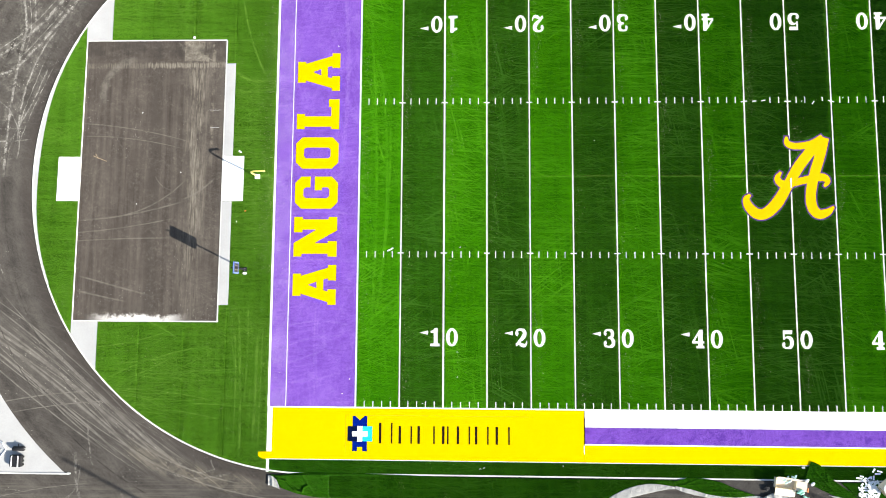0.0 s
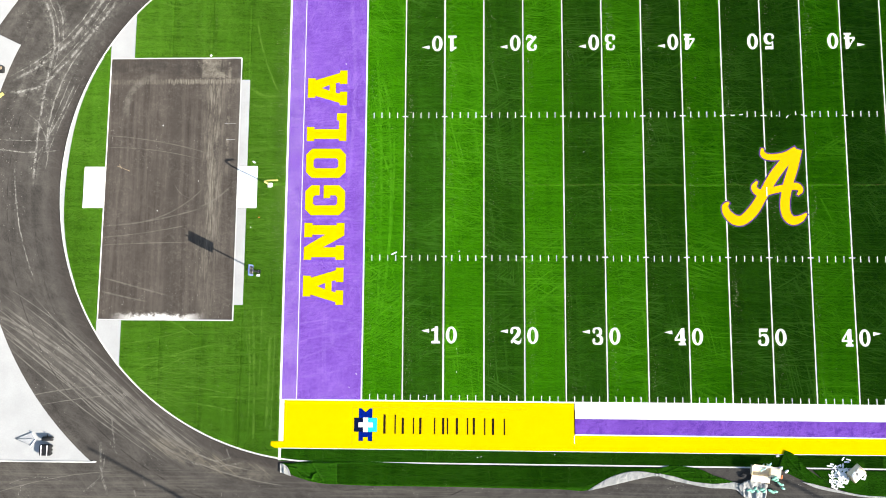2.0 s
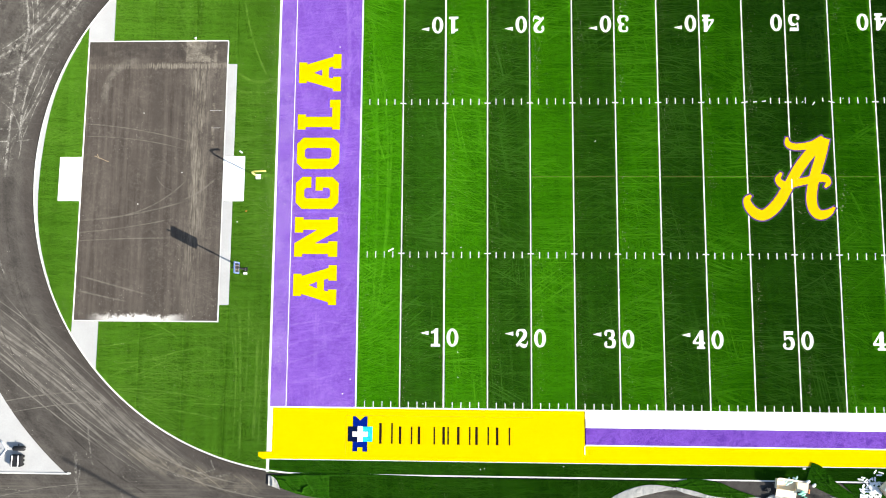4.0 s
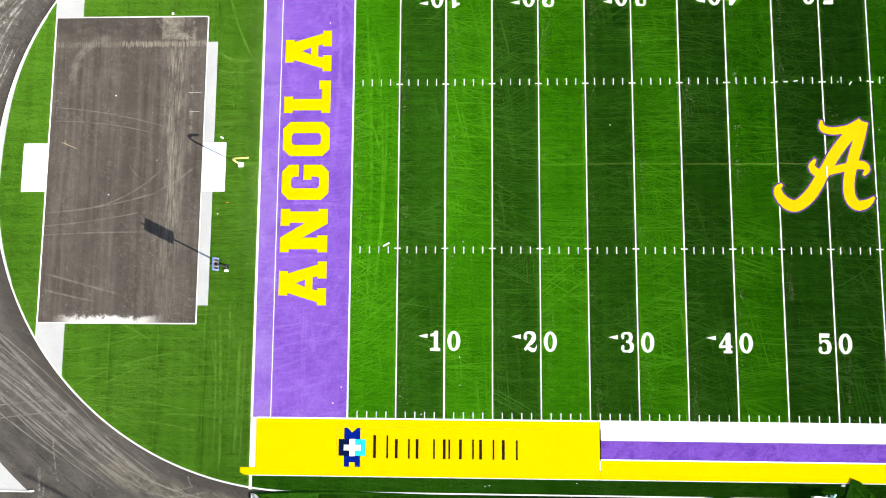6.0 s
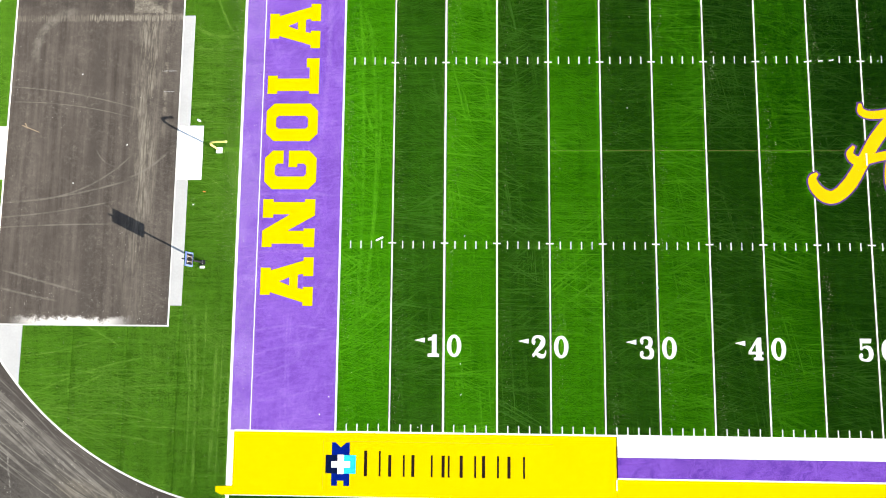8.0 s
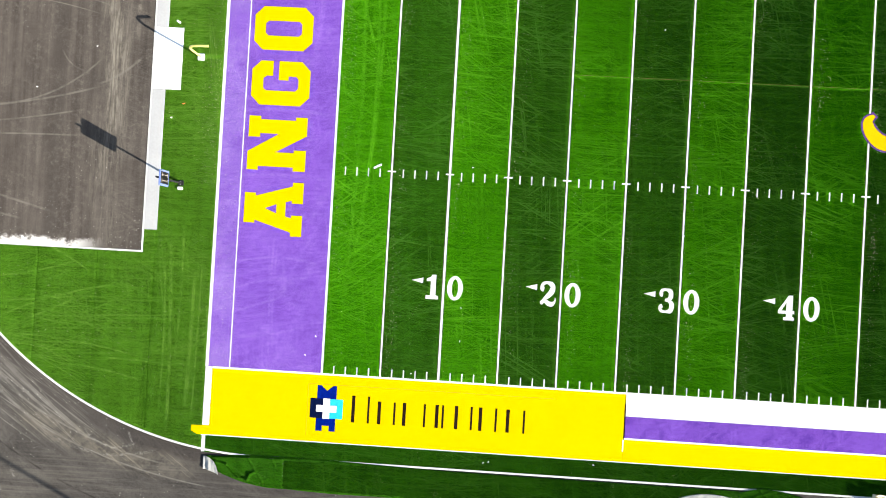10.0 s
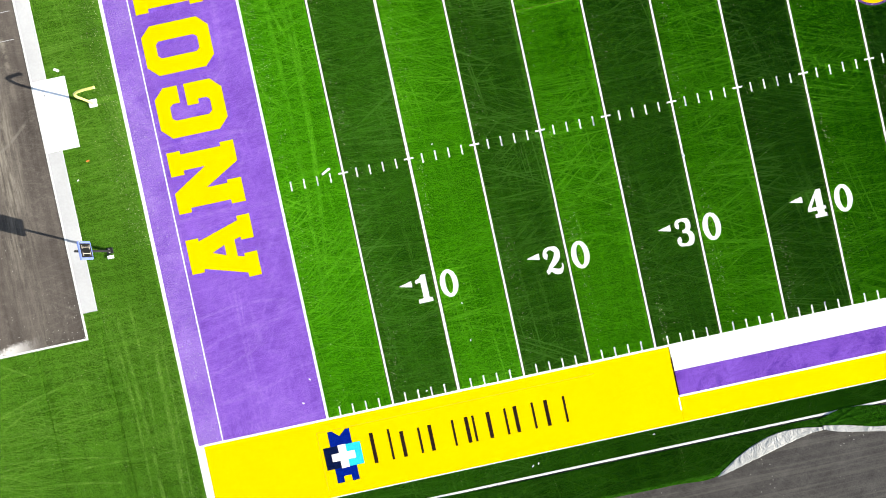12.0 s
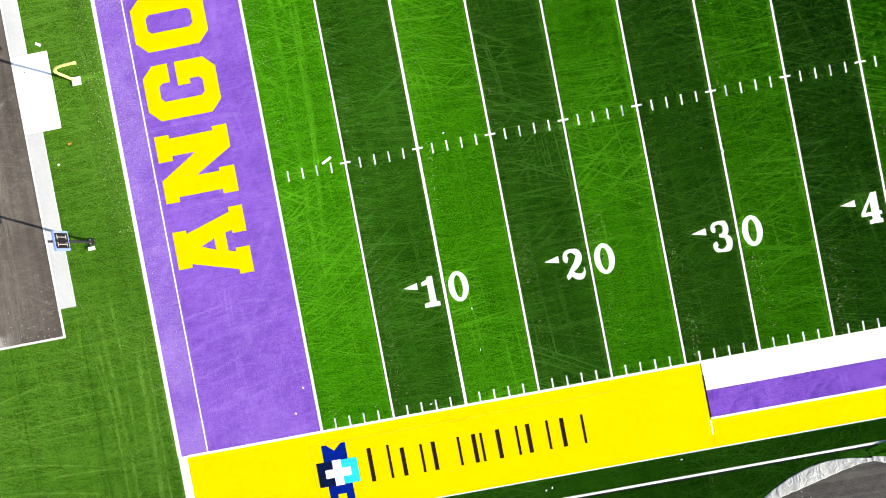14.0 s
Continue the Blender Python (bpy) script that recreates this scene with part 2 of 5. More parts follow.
def turf(name, dark, light, trail=0.5, marks=(), hair=0.74, crumbs=False, seams=()):
    """Tufted artificial grass: blade speckle, tuft rows along x, hairline drag marks, tyre marks, white crumbs by the seams."""
    n = Nodes(name)
    x, y, _ = n.axes()
    blade = n.step(n.noise(17.0, 3.0, 0.75), 0.33, 0.67)
    tuft = n.noise(5.0, 2.0, 0.6)
    rows = n.noise(1.0, 2.5, 0.6, n.scaled(0.6, 6.5))
    courses = n.noise(1.0, 1.5, 0.6, n.scaled(0.10, 2.3))
    swath = n.noise(1.0, 2.0, 0.5, n.scaled(1.3, 0.05))
    patch = n.noise(0.16, 3.0, 0.6)
    fac = n.maths("ADD", n.maths("MULTIPLY", blade, 0.8), n.maths("MULTIPLY", tuft, 0.22))
    for value, weight in ((rows, 0.45), (swath, 0.35), (patch, 0.3), (courses, 0.4)):
        fac = n.maths("ADD", fac, n.maths("MULTIPLY", value, weight))
    color = n.mix(n.step(fac, 0.88, 1.61), rgb(*dark), rgb(*light))
    color = n.mix(n.step(n.chance(), 0.0, 1.0, 0.0, 0.22), color, rgb(*dark))
    pale = rgb(light[0] * 1.9 + 0.012, light[1] * 1.5, light[2] * 2.4 + 0.010)
    worn = n.hairs(((0.8, 61), (0.8, -58), (0.7, 88), (0.9, 74), (0.8, 97), (0.75, 12)), hair)
    worn = n.maths("MULTIPLY", worn, n.step(n.noise(0.11, 2.0, 0.6), 0.38, 0.62, 0.3, 1.0))
    for edge in seams:
        # a broken darker band on both sides of a joint
        away = n.maths("ABSOLUTE", n.maths("SUBTRACT", x, edge))
        flat = n.maths("MULTIPLY", n.step(away, 0.15, 0.75, 1.0, 0.0), n.step(n.noise(1.0, 3.0, 0.6, n.scaled(1.6, 0.22)), 0.38, 0.62, 0.1, 1.0))
        color = n.mix(n.maths("MULTIPLY", flat, 0.42), color, rgb(*dark))
    if marks:
        worn = n.maths("MAXIMUM", worn, n.maths("MULTIPLY", n.trails(marks), 0.65))
    worn = n.maths("MULTIPLY", n.maths("MULTIPLY", worn, n.step(blade, 0.1, 0.8, 0.35, 1.0)), trail)
    color = n.mix(worn, color, pale)
    seam = n.maths("FRACT", n.maths("DIVIDE", n.maths("ADD", x, 91.35), 4.572))
    near = n.maths("ADD", n.step(seam, 0.0, 0.2, 0.38, 0.0), n.step(n.noise(0.14, 2.0), 0.5, 0.72, 0.0, 0.16))
    if crumbs:
        near = n.maths("ADD", near, n.step(x, -11.8, -9.4, 0.0, 0.6))
    distance, cell = n.cells(8.0)
    bit = n.maths("MULTIPLY", n.step(distance, 0.06, 0.22, 1.0, 0.0), n.maths("GREATER_THAN", near, n.maths("SUBTRACT", 1.0, n.axes(cell)[0])))
    bit = n.maths("MULTIPLY", bit, n.step(n.noise(0.33, 3.0, 0.7), 0.48, 0.62))
    color = n.mix(n.maths("MULTIPLY", bit, 0.5), color, rgb(0.55, 0.62, 0.28))
    return n.done(color, 0.7, n.noise(22.0, 3.0, 0.75), 0.05, specular=0.0, fuzz=1.0)


def paint(name, dark, light, rough=0.7, fuzz=0.0, rub=0.12, wide=(0.3, 1.1), relief=0.02, dusty=False, blots=0.0):
    """Coloured inlaid turf: blade speckle, tuft rows, soft rub marks."""
    n = Nodes(name)
    blade = n.step(n.noise(17.0, 3.0, 0.75), 0.33, 0.67)
    rows = n.noise(1.0, 2.0, 0.6, n.scaled(0.9, 5.0, 1.0, 6))
    fac = n.maths("ADD", n.maths("MULTIPLY", blade, 0.6), n.maths("MULTIPLY", n.noise(0.25, 3.0, 0.6), 0.5))
    fac = n.maths("ADD", fac, n.maths("MULTIPLY", n.maths("ADD", rows, n.maths("SUBTRACT", n.noise(3.0, 3.0, 0.7), 0.5)), 0.4))
    color = n.mix(n.step(fac, *wide), rgb(*dark), rgb(*light))
    if rub:
        worn = n.maths("MULTIPLY", n.hairs(((0.4, 12), (0.35, 97), (0.4, -35)), 0.7), rub)
        color = n.mix(worn, color, rgb(*(min(1.0, c * 1.25 + 0.08) for c in light)))
    if blots:
        wet = n.step(n.noise(0.9, 5.0, 0.7, None, 0.6), 0.50, 0.64, 0.0, blots)
        color = n.mix(wet, color, rgb(*dark))
        worn = n.step(n.noise(0.6, 5.0, 0.75), 0.54, 0.68, 0.0, 0.3)
        color = n.mix(worn, color, rgb(*(1.3 * c for c in light)))
    if dusty:
        track = n.maths("MULTIPLY", n.trails(PURPLE_MARKS, 1.2, 0.2), n.step(blade, 0.1, 0.8, 0.3, 1.0))
        color = n.mix(n.maths("MULTIPLY", track, 0.2), color, rgb(0.40, 0.27, 0.62))
        smear = n.maths("MULTIPLY", n.step(n.noise(0.5, 6.0, 0.8, None, 0.5), 0.50, 0.68), n.step(blade, 0.0, 1.0, 0.4, 1.0))
        color = n.mix(n.maths("MULTIPLY", smear, 0.15), color, rgb(0.42, 0.31, 0.60))
        # chalk dust and crumbs between the end line and the thin line
        x, y, _ = n.axes()
        strip = n.maths("MULTIPLY", n.step(x, -7.5, -7.0, 1.0, 0.12), n.step(n.noise(0.3, 4.0, 0.7), 0.36, 0.6, 0.3, 1.0))
        pale = n.maths("MULTIPLY", strip, n.step(n.noise(12.0, 3.0, 0.8), 0.36, 0.66))
        color = n.mix(n.maths("MULTIPLY", pale, 0.36), color, rgb(0.42, 0.34, 0.54))
        distance, cell = n.cells(7.0)
        bit = n.maths("MULTIPLY", n.step(distance, 0.06, 0.22, 1.0, 0.0), n.step(n.axes(cell)[0], 0.80, 0.82))
        color = n.mix(n.maths("MULTIPLY", n.maths("MULTIPLY", bit, strip), 0.6), color, rgb(0.52, 0.5, 0.54))
    return n.done(color, rough, blade, relief, specular=0.0, fuzz=fuzz)


def asphalt_track():
    """Blacktop of the oval: dusty tyre trails that sweep round with the bend, paver seams, chips."""
    n = Nodes("track_asphalt")
    x, y, _ = n.axes()
    dx, dy = n.maths("ADD", x, 4.64), n.maths("SUBTRACT", y, 24.5)
    radius = n.maths("SQRT", n.maths("ADD", n.maths("MULTIPLY", dx, dx), n.maths("MULTIPLY", dy, dy)))
    angle = n.maths("ARCTAN2", dy, n.maths("MINIMUM", dx, -0.5))
    polar = n.tree.nodes.new("ShaderNodeCombineXYZ")
    n.put(polar.inputs[0], radius)
    n.put(polar.inputs[1], angle)
    lanes = n.noise(1.0, 3.0, 0.6, n.scaled(1.1, 1.2, 1.0, 0, polar.outputs[0]))
    stone = n.noise(10.0, 4.0, 0.75)
    mottle = n.noise(0.45, 5.0, 0.7)
    fac = n.maths("ADD", n.maths("MULTIPLY", stone, 0.55), n.maths("MULTIPLY", mottle, 0.55))
    fac = n.maths("ADD", fac, n.maths("MULTIPLY", lanes, 0.4))
    color = n.mix(n.step(fac, 0.46, 1.05), rgb(0.0240, 0.0210, 0.0182), rgb(0.0835, 0.0755, 0.0655))
    film = n.maths("MULTIPLY", n.step(n.noise(0.13, 4.0, 0.65, None, 0.6), 0.48, 0.72), n.step(stone, 0.3, 0.6))
    color = n.mix(n.maths("MULTIPLY", film, 0.3), color, rgb(0.1378, 0.1271, 0.1067))
    # the bundle of trails across the near part of the bend, with paler dust under it
    wide = n.trails([(-40.0, 8.0, -31.0, 2.2, -17.0, -6.6, 2.6)], 0.6, 0.4)
    color = n.mix(n.maths("MULTIPLY", wide, 0.26), color, rgb(0.1252, 0.1147, 0.0980))
    color = n.mix(n.maths("MULTIPLY", n.trails([(p, q, r, s, t, u, 0.75 * w) for p, q, r, s, t, u, w in NEAR_TRAILS + NEAR_LINES], 0.6, 0.4), 0.66), color, rgb(0.1816, 0.1686, 0.1442))
    # fine dust lines inside the bundle
    comb = n.step(n.noise(1.0, 4.0, 0.7, n.scaled(0.05, 5.5, 1.0, -36)), 0.51, 0.64)
    wider = n.trails([(-40.0, 8.0, -31.0, 2.2, -17.0, -6.6, 3.6)], 0.5, 0.3)
    color = n.mix(n.maths("MULTIPLY", n.maths("MULTIPLY", comb, wider), 0.62), color, rgb(0.1941, 0.1798, 0.1528))
    # the untravelled margin beside the kerb, darker and brown, and skid scuffs with grit
    margin = n.maths("MULTIPLY", n.step(radius, 31.9, 33.1, 1.0, 0.0), n.step(mottle, 0.3, 0.6, 0.5, 1.0))
    color = n.mix(n.maths("MULTIPLY", margin, 0.5), color, rgb(0.0330, 0.0262, 0.0225))
    skid = n.maths("MULTIPLY", n.trails(SCUFFS, 1.4, 0.05, 0.5), n.step(n.noise(5.0, 5.0, 0.85), 0.42, 0.6))
    color = n.mix(n.maths("MULTIPLY", skid, 0.6), color, rgb(0.30, 0.285, 0.25))
    # tan dust by the corner of the kerb, and flat drag streaks along the near straight
    tan = n.trails([(-23.0, -4.6, -17.0, -6.9, -9.5, -8.2, 1.5)], 0.9, 0.15)
    color = n.mix(n.maths("MULTIPLY", n.maths("MULTIPLY", tan, n.maths("MAXIMUM", comb, 0.35)), 0.75), color, rgb(0.1879, 0.1643, 0.1211))
    drag = n.maths("MULTIPLY", n.step(n.noise(1.0, 4.0, 0.7, n.scaled(0.06, 2.2)), 0.42, 0.66), n.step(y, -8.4, -6.8, 1.0, 0.0))
    color = n.mix(n.maths("MULTIPLY", drag, 0.34), color, rgb(0.1440, 0.1302, 0.1067))
    corner = n.maths("MULTIPLY", n.step(y, 26.0, 36.0), n.step(n.noise(1.4, 7.0, 0.85), 0.48, 0.66))
    color = n.mix(n.maths("MULTIPLY", corner, n.step(n.noise(0.28, 4.0, 0.7), 0.42, 0.6, 0.05, 0.35)), color, rgb(0.1818, 0.1700, 0.1442))
    color = n.mix(n.maths("MULTIPLY", n.step(y, 26.0, 34.0), n.step(n.noise(0.22, 4.0, 0.7, None, 0.5), 0.5, 0.66, 0.0, 0.6)), color, rgb(0.0283, 0.0250, 0.0205))
    # chalk scattered over the far part of the bend: haze, broken trails, speckle
    grit = n.step(n.noise(2.6, 6.0, 0.9), 0.44, 0.58, 0.0, 1.0)
    haze = n.trails([(p, q, r, s, t, u, 5.0 * w + 0.3) for p, q, r, s, t, u, w in FAR_TRAILS[:8]], 0.5, 0.1)
    haze = n.maths("MULTIPLY", haze, n.step(n.noise(1.1, 6.0, 0.85), 0.40, 0.66))
    color = n.mix(n.maths("MULTIPLY", haze, 0.55), color, rgb(0.2066, 0.1953, 0.1672))
    broken = n.maths("MULTIPLY", n.trails(FAR_TRAILS + FAR_LINES, 1.1, 0.05, 0.4), n.maths("MAXIMUM", grit, 0.3))
    color = n.mix(n.maths("MULTIPLY", broken, 0.95), color, rgb(0.3256, 0.3131, 0.2768))
    thin = n.hairs(((0.45, 60), (0.4, 40), (0.4, 85)), 0.5)
    color = n.mix(n.maths("MULTIPLY", thin, 0.16), color, rgb(0.1503, 0.1395, 0.1182))
    seam = n.maths("MAXIMUM", n.step(n.maths("ABSOLUTE", n.maths("SUBTRACT", radius, 37.6)), 0.02, 0.09, 1.0, 0.0), n.step(n.maths("ABSOLUTE", n.maths("SUBTRACT", radius, 34.4)), 0.02, 0.08, 0.7, 0.0))
    color = n.mix(n.maths("MULTIPLY", seam, n.step(n.noise(0.6, 3.0), 0.4, 0.6, 0.0, 0.6)), color, rgb(0.0157, 0.0136, 0.0115))
    distance, cell = n.cells(4.2)
    chip = n.maths("MULTIPLY", n.step(distance, 0.06, 0.22, 1.0, 0.0), n.step(n.axes(cell)[0], 0.91, 0.92))
    dusty = n.maths("MAXIMUM", n.trails([(a, b, c, d, e, f, 1.1) for a, b, c, d, e, f, w in FAR_TRAILS[:7]], 0.5, 0.5), wide)
    chip = n.maths("MULTIPLY", chip, n.maths("MAXIMUM", n.step(n.noise(0.2, 3.0, 0.6), 0.5, 0.64, 0.0, 0.8), dusty))
    color = n.mix(n.maths("MULTIPLY", chip, 0.85), color, rgb(0.5050, 0.4800, 0.4185))
    return n.done(color, 0.9, stone, 0.015, specular=0.1, fuzz=0.6)


def asphalt_court():
    """Blacktop of the rectangular jump area: paver streaks along y, tan dust, tyre arcs, white powder at the near kerb."""
    n = Nodes("court_asphalt")
    x, y, _ = n.axes()
    stone = n.noise(12.0, 4.0, 0.75)
    long_streak = n.noise(1.0, 4.0, 0.65, n.scaled(1.5, 0.07))
    fine_streak = n.noise(1.0, 3.0, 0.7, n.scaled(7.0, 0.35))
    blotch = n.noise(0.35, 5.0, 0.7)
    fac = n.maths("ADD", n.maths("MULTIPLY", stone, 0.4), n.maths("MULTIPLY", long_streak, 0.7))
    fac = n.maths("ADD", fac, n.maths("MULTIPLY", blotch, 0.45))
    color = n.mix(n.step(fac, 0.5, 1.08), rgb(0.0350, 0.0285, 0.0236), rgb(0.0971, 0.0831, 0.0689))
    wander = n.maths("MULTIPLY", n.maths("SUBTRACT", n.noise(0.12, 2.0), 0.5), 2.4)
    aside = n.maths("ABSOLUTE", n.maths("ADD", n.maths("ADD", x, wander), 18.0))
    lane = n.maths("MULTIPLY", n.step(aside, 0.35, 1.7, 1.0, 0.0), n.step(n.noise(1.0, 5.0, 0.75, n.scaled(1.3, 0.22)), 0.40, 0.62))
    lane = n.maths("MULTIPLY", n.maths("MULTIPLY", lane, n.step(fine_streak, 0.25, 0.7)), n.step(y, 11.0, 24.0, 0.35, 1.0))
    rut = n.maths("MULTIPLY", n.step(n.maths("ABSOLUTE", n.maths("ADD", x, 16.3)), 0.05, 0.3, 1.0, 0.0), n.step(n.noise(0.6, 4.0, 0.7), 0.45, 0.62))
    lane = n.maths("MAXIMUM", lane, n.maths("MULTIPLY", rut, n.step(y, 24.0, 30.0, 0.0, 0.7)))
    ragged = n.maths("ADD", y, n.maths("MULTIPLY", n.noise(1.0, 3.0, 0.7, n.scaled(2.8, 0.1)), 0.7))
    bar = n.maths("MULTIPLY", n.step(n.maths("ABSOLUTE", n.maths("SUBTRACT", ragged, 37.3)), 0.12, 0.42, 1.0, 0.0), n.step(fine_streak, 0.36, 0.62))
    bar = n.maths("MULTIPLY", bar, n.maths("MULTIPLY", n.step(n.noise(0.3, 4.0, 0.7), 0.30, 0.52, 0.3, 1.0), n.step(x, -25.5, -21.5, 0.4, 1.0)))
    plate = n.maths("MULTIPLY", n.step(n.maths("ABSOLUTE", n.maths("ADD", x, 18.5)), 1.05, 1.15, 1.0, 0.0), n.step(y, 37.35, 37.5))
    plate = n.maths("MULTIPLY", plate, n.step(n.noise(1.3, 6.0, 0.8), 0.34, 0.62, 0.15, 0.8))
    bar = n.maths("MAXIMUM", bar, plate)
    tar = n.maths("MULTIPLY", n.step(n.maths("ABSOLUTE", n.maths("ADD", x, 22.5)), 0.3, 0.8, 1.0, 0.0), n.step(long_streak, 0.36, 0.56))
    spot_x, spot_y = n.maths("ADD", x, 19.5), n.maths("SUBTRACT", y, 22.3)
    spot = n.maths("SQRT", n.maths("ADD", n.maths("MULTIPLY", spot_x, spot_x), n.maths("MULTIPLY", spot_y, spot_y)))
    tar = n.maths("MAXIMUM", tar, n.maths("MULTIPLY", n.step(spot, 0.3, 1.8, 1.0, 0.0), n.step(blotch, 0.42, 0.56)))
    color = n.mix(n.maths("MULTIPLY", tar, 0.45), color, rgb(0.0330, 0.0280, 0.0236))
    corner = n.maths("MULTIPLY", n.step(n.maths("ABSOLUTE", n.maths("SUBTRACT", n.maths("ADD", x, y), 20.2)), 0.4, 1.6, 1.0, 0.0), n.step(n.noise(1.6, 4.0, 0.7), 0.45, 0.6))
    dust = n.maths("MAXIMUM", n.maths("MAXIMUM", lane, bar), n.maths("MULTIPLY", corner, n.step(y, 36.0, 38.0)))
    color = n.mix(n.maths("MULTIPLY", dust, 0.95), color, rgb(0.2100, 0.1880, 0.1480))
    scuff = n.maths("MULTIPLY", n.step(n.noise(2.2, 7.0, 0.85), 0.47, 0.66), n.step(n.noise(0.4, 4.0, 0.7), 0.38, 0.62, 0.15, 1.0))
    color = n.mix(n.maths("MULTIPLY", scuff, 0.38), color, rgb(0.1667, 0.1500, 0.1235))
    scratch = n.maths("MULTIPLY", n.hairs(((1.6, 78), (1.5, 104), (1.4, 60)), 0.8), n.step(x, -21.0, -17.5))
    color = n.mix(n.maths("MULTIPLY", scratch, 0.10), color, rgb(0.2121, 0.1950, 0.1615))
    tarry = n.maths("MULTIPLY", n.step(y, 37.4, 38.2), n.step(n.noise(0.5, 5.0, 0.7), 0.4, 0.6))
    color = n.mix(n.maths("MULTIPLY", tarry, 0.5), color, rgb(0.0282, 0.0248, 0.0212))
    color = n.mix(n.maths("MULTIPLY", n.trails(COURT_TRAILS, 0.7, 0.3), 0.55), color, rgb(0.1565, 0.1426, 0.1178))
    edge = n.maths("ADD", n.step(y, 9.0, 10.5, 1.0, 0.0), n.maths("MULTIPLY", n.maths("SUBTRACT", n.noise(0.9, 6.0, 0.75), 0.52), 1.7))
    edge = n.maths("MULTIPLY", n.step(edge, 0.5, 1.0), n.step(n.maths("ABSOLUTE", n.maths("ADD", x, 23.6)), 1.5, 6.0, 1.0, 0.0))
    distance, cell = n.cells(5.5)
    chip = n.maths("MULTIPLY", n.step(distance, 0.05, 0.15, 1.0, 0.0), n.step(n.axes(cell)[0], 0.93, 0.95))
    edge = n.maths("MAXIMUM", edge, n.maths("MULTIPLY", chip, n.maths("MAXIMUM", n.step(n.noise(0.22, 3.0), 0.55, 0.65, 0.0, 0.6), n.step(y, 9.5, 14.0, 0.8, 0.0))))
    color = n.mix(edge, color, rgb(0.7272, 0.7000, 0.6460))
    return n.done(color, 0.9, stone, 0.015, specular=0.1, fuzz=0.6)


def concrete(name, dark, light):
    n = Nodes(name)
    fac = n.maths("ADD", n.maths("MULTIPLY", n.noise(6.0, 4.0, 0.7), 0.5), n.maths("MULTIPLY", n.noise(0.4, 4.0, 0.6), 0.6))
    return n.done(n.mix(n.step(fac, 0.35, 0.8), rgb(*dark), rgb(*light)), 0.85, n.noise(22.0, 3.0), 0.004, specular=0.25, fuzz=0.3)


def plain(name, color, rough=0.5, metal=0.0, wear=0.25):
    n = Nodes(name)
    fac = n.step(n.noise(8.0, 4.0, 0.7), 0.35, 0.75, 0.0, wear)
    darker = tuple(c * 0.55 for c in color)
    return n.done(n.mix(fac, rgb(*color), rgb(*darker)), rough, n.noise(30.0, 2.0), 0.002, metal)


TURF_LIGHT = turf("light_green_turf", (0.0093, 0.0910, 0.0008), (0.0820, 0.3560, 0.0035), 0.9, WHEEL_MARKS)
TURF_DARK = turf("dark_green_turf", (0.0076, 0.0385, 0.0018), (0.0450, 0.1770, 0.0076), 1.0)
TURF_END = turf("end_green_turf", (0.0170, 0.0620, 0.0034), (0.0950, 0.2480, 0.0160), 0.95, D_MARKS + D_BANDS, 0.40, True, (-23.4, -18.4, -13.95))
TURF_SEAM = turf("worn_green_turf", (0.0087, 0.0384, 0.0009), (0.0527, 0.155, 0.0062), 0.4)
TURF_SIDE = turf("side_green_turf", (0.0060, 0.0310, 0.0013), (0.0330, 0.1400, 0.0050), 0.5)
TURF_LOOSE = turf("loose_green_turf", (0.0044, 0.0255, 0.0011), (0.0290, 0.1220, 0.0044), 0.5, (), 0.7)
def creased(name, color):
    """Coated cloth backing: crumpled folds and scuffs."""
    n = Nodes(name)
    fold = n.maths("ABSOLUTE", n.maths("SUBTRACT", n.noise(1.5, 3.0, 0.6, None, 1.2), 0.5))
    fine = n.maths("ABSOLUTE", n.maths("SUBTRACT", n.noise(4.5, 3.0, 0.6, None, 0.8), 0.5))
    relief = n.maths("ADD", n.maths("MULTIPLY", fold, 1.6), n.maths("MULTIPLY", fine, 0.5))
    shade = n.step(n.noise(2.0, 5.0, 0.7), 0.35, 0.7, 0.0, 0.5)
    return n.done(n.mix(shade, rgb(*color), rgb(*(0.6 * v for v in color))), 0.7, relief, 0.09, specular=0.2)


BACKING = creased("grey_turf_backing", (0.2852, 0.2852, 0.2666))
SEAM = plain("brown_seam", (0.0217, 0.0174, 0.0074), 0.9)
PURPLE = paint("purple_turf", (0.0799, 0.0257, 0.2282), (0.2110, 0.0970, 0.4449), rub=0.12, wide=(0.38, 1.17), dusty=True)
BAND = paint("violet_turf", (0.060, 0.019, 0.185), (0.165, 0.072, 0.380), blots=0.6)
YELLOW = paint("yellow_turf", (0.52, 0.375, 0.0), (0.57, 0.410, 0.0), rub=0.0, relief=0.006)
GOLD = paint("golden_turf", (0.50, 0.325, 0.001), (0.55, 0.362, 0.003), rub=0.0, relief=0.006)
OCHRE = plain("ochre_seam", (0.36, 0.26, 0.01), 0.9)
PLUM = paint("plum_turf", (0.0434, 0.0186, 0.0868), (0.0992, 0.0496, 0.1612), rub=0.0)
WHITE = paint("white_turf", (0.54, 0.53, 0.49), (0.61, 0.595, 0.55), rub=0.0, relief=0.004)
INK = paint("black_brown_turf", (0.0062, 0.0031, 0.0031), (0.0217, 0.0124, 0.0087), rub=0.0)
NAVY = paint("navy_turf", (0.0012, 0.0037, 0.0186), (0.0037, 0.0081, 0.0372), rub=0.0)
BLUE = paint("blue_turf", (0., 0.0062, 0.1116), (0.0019, 0.0124, 0.1736), rub=0.0)
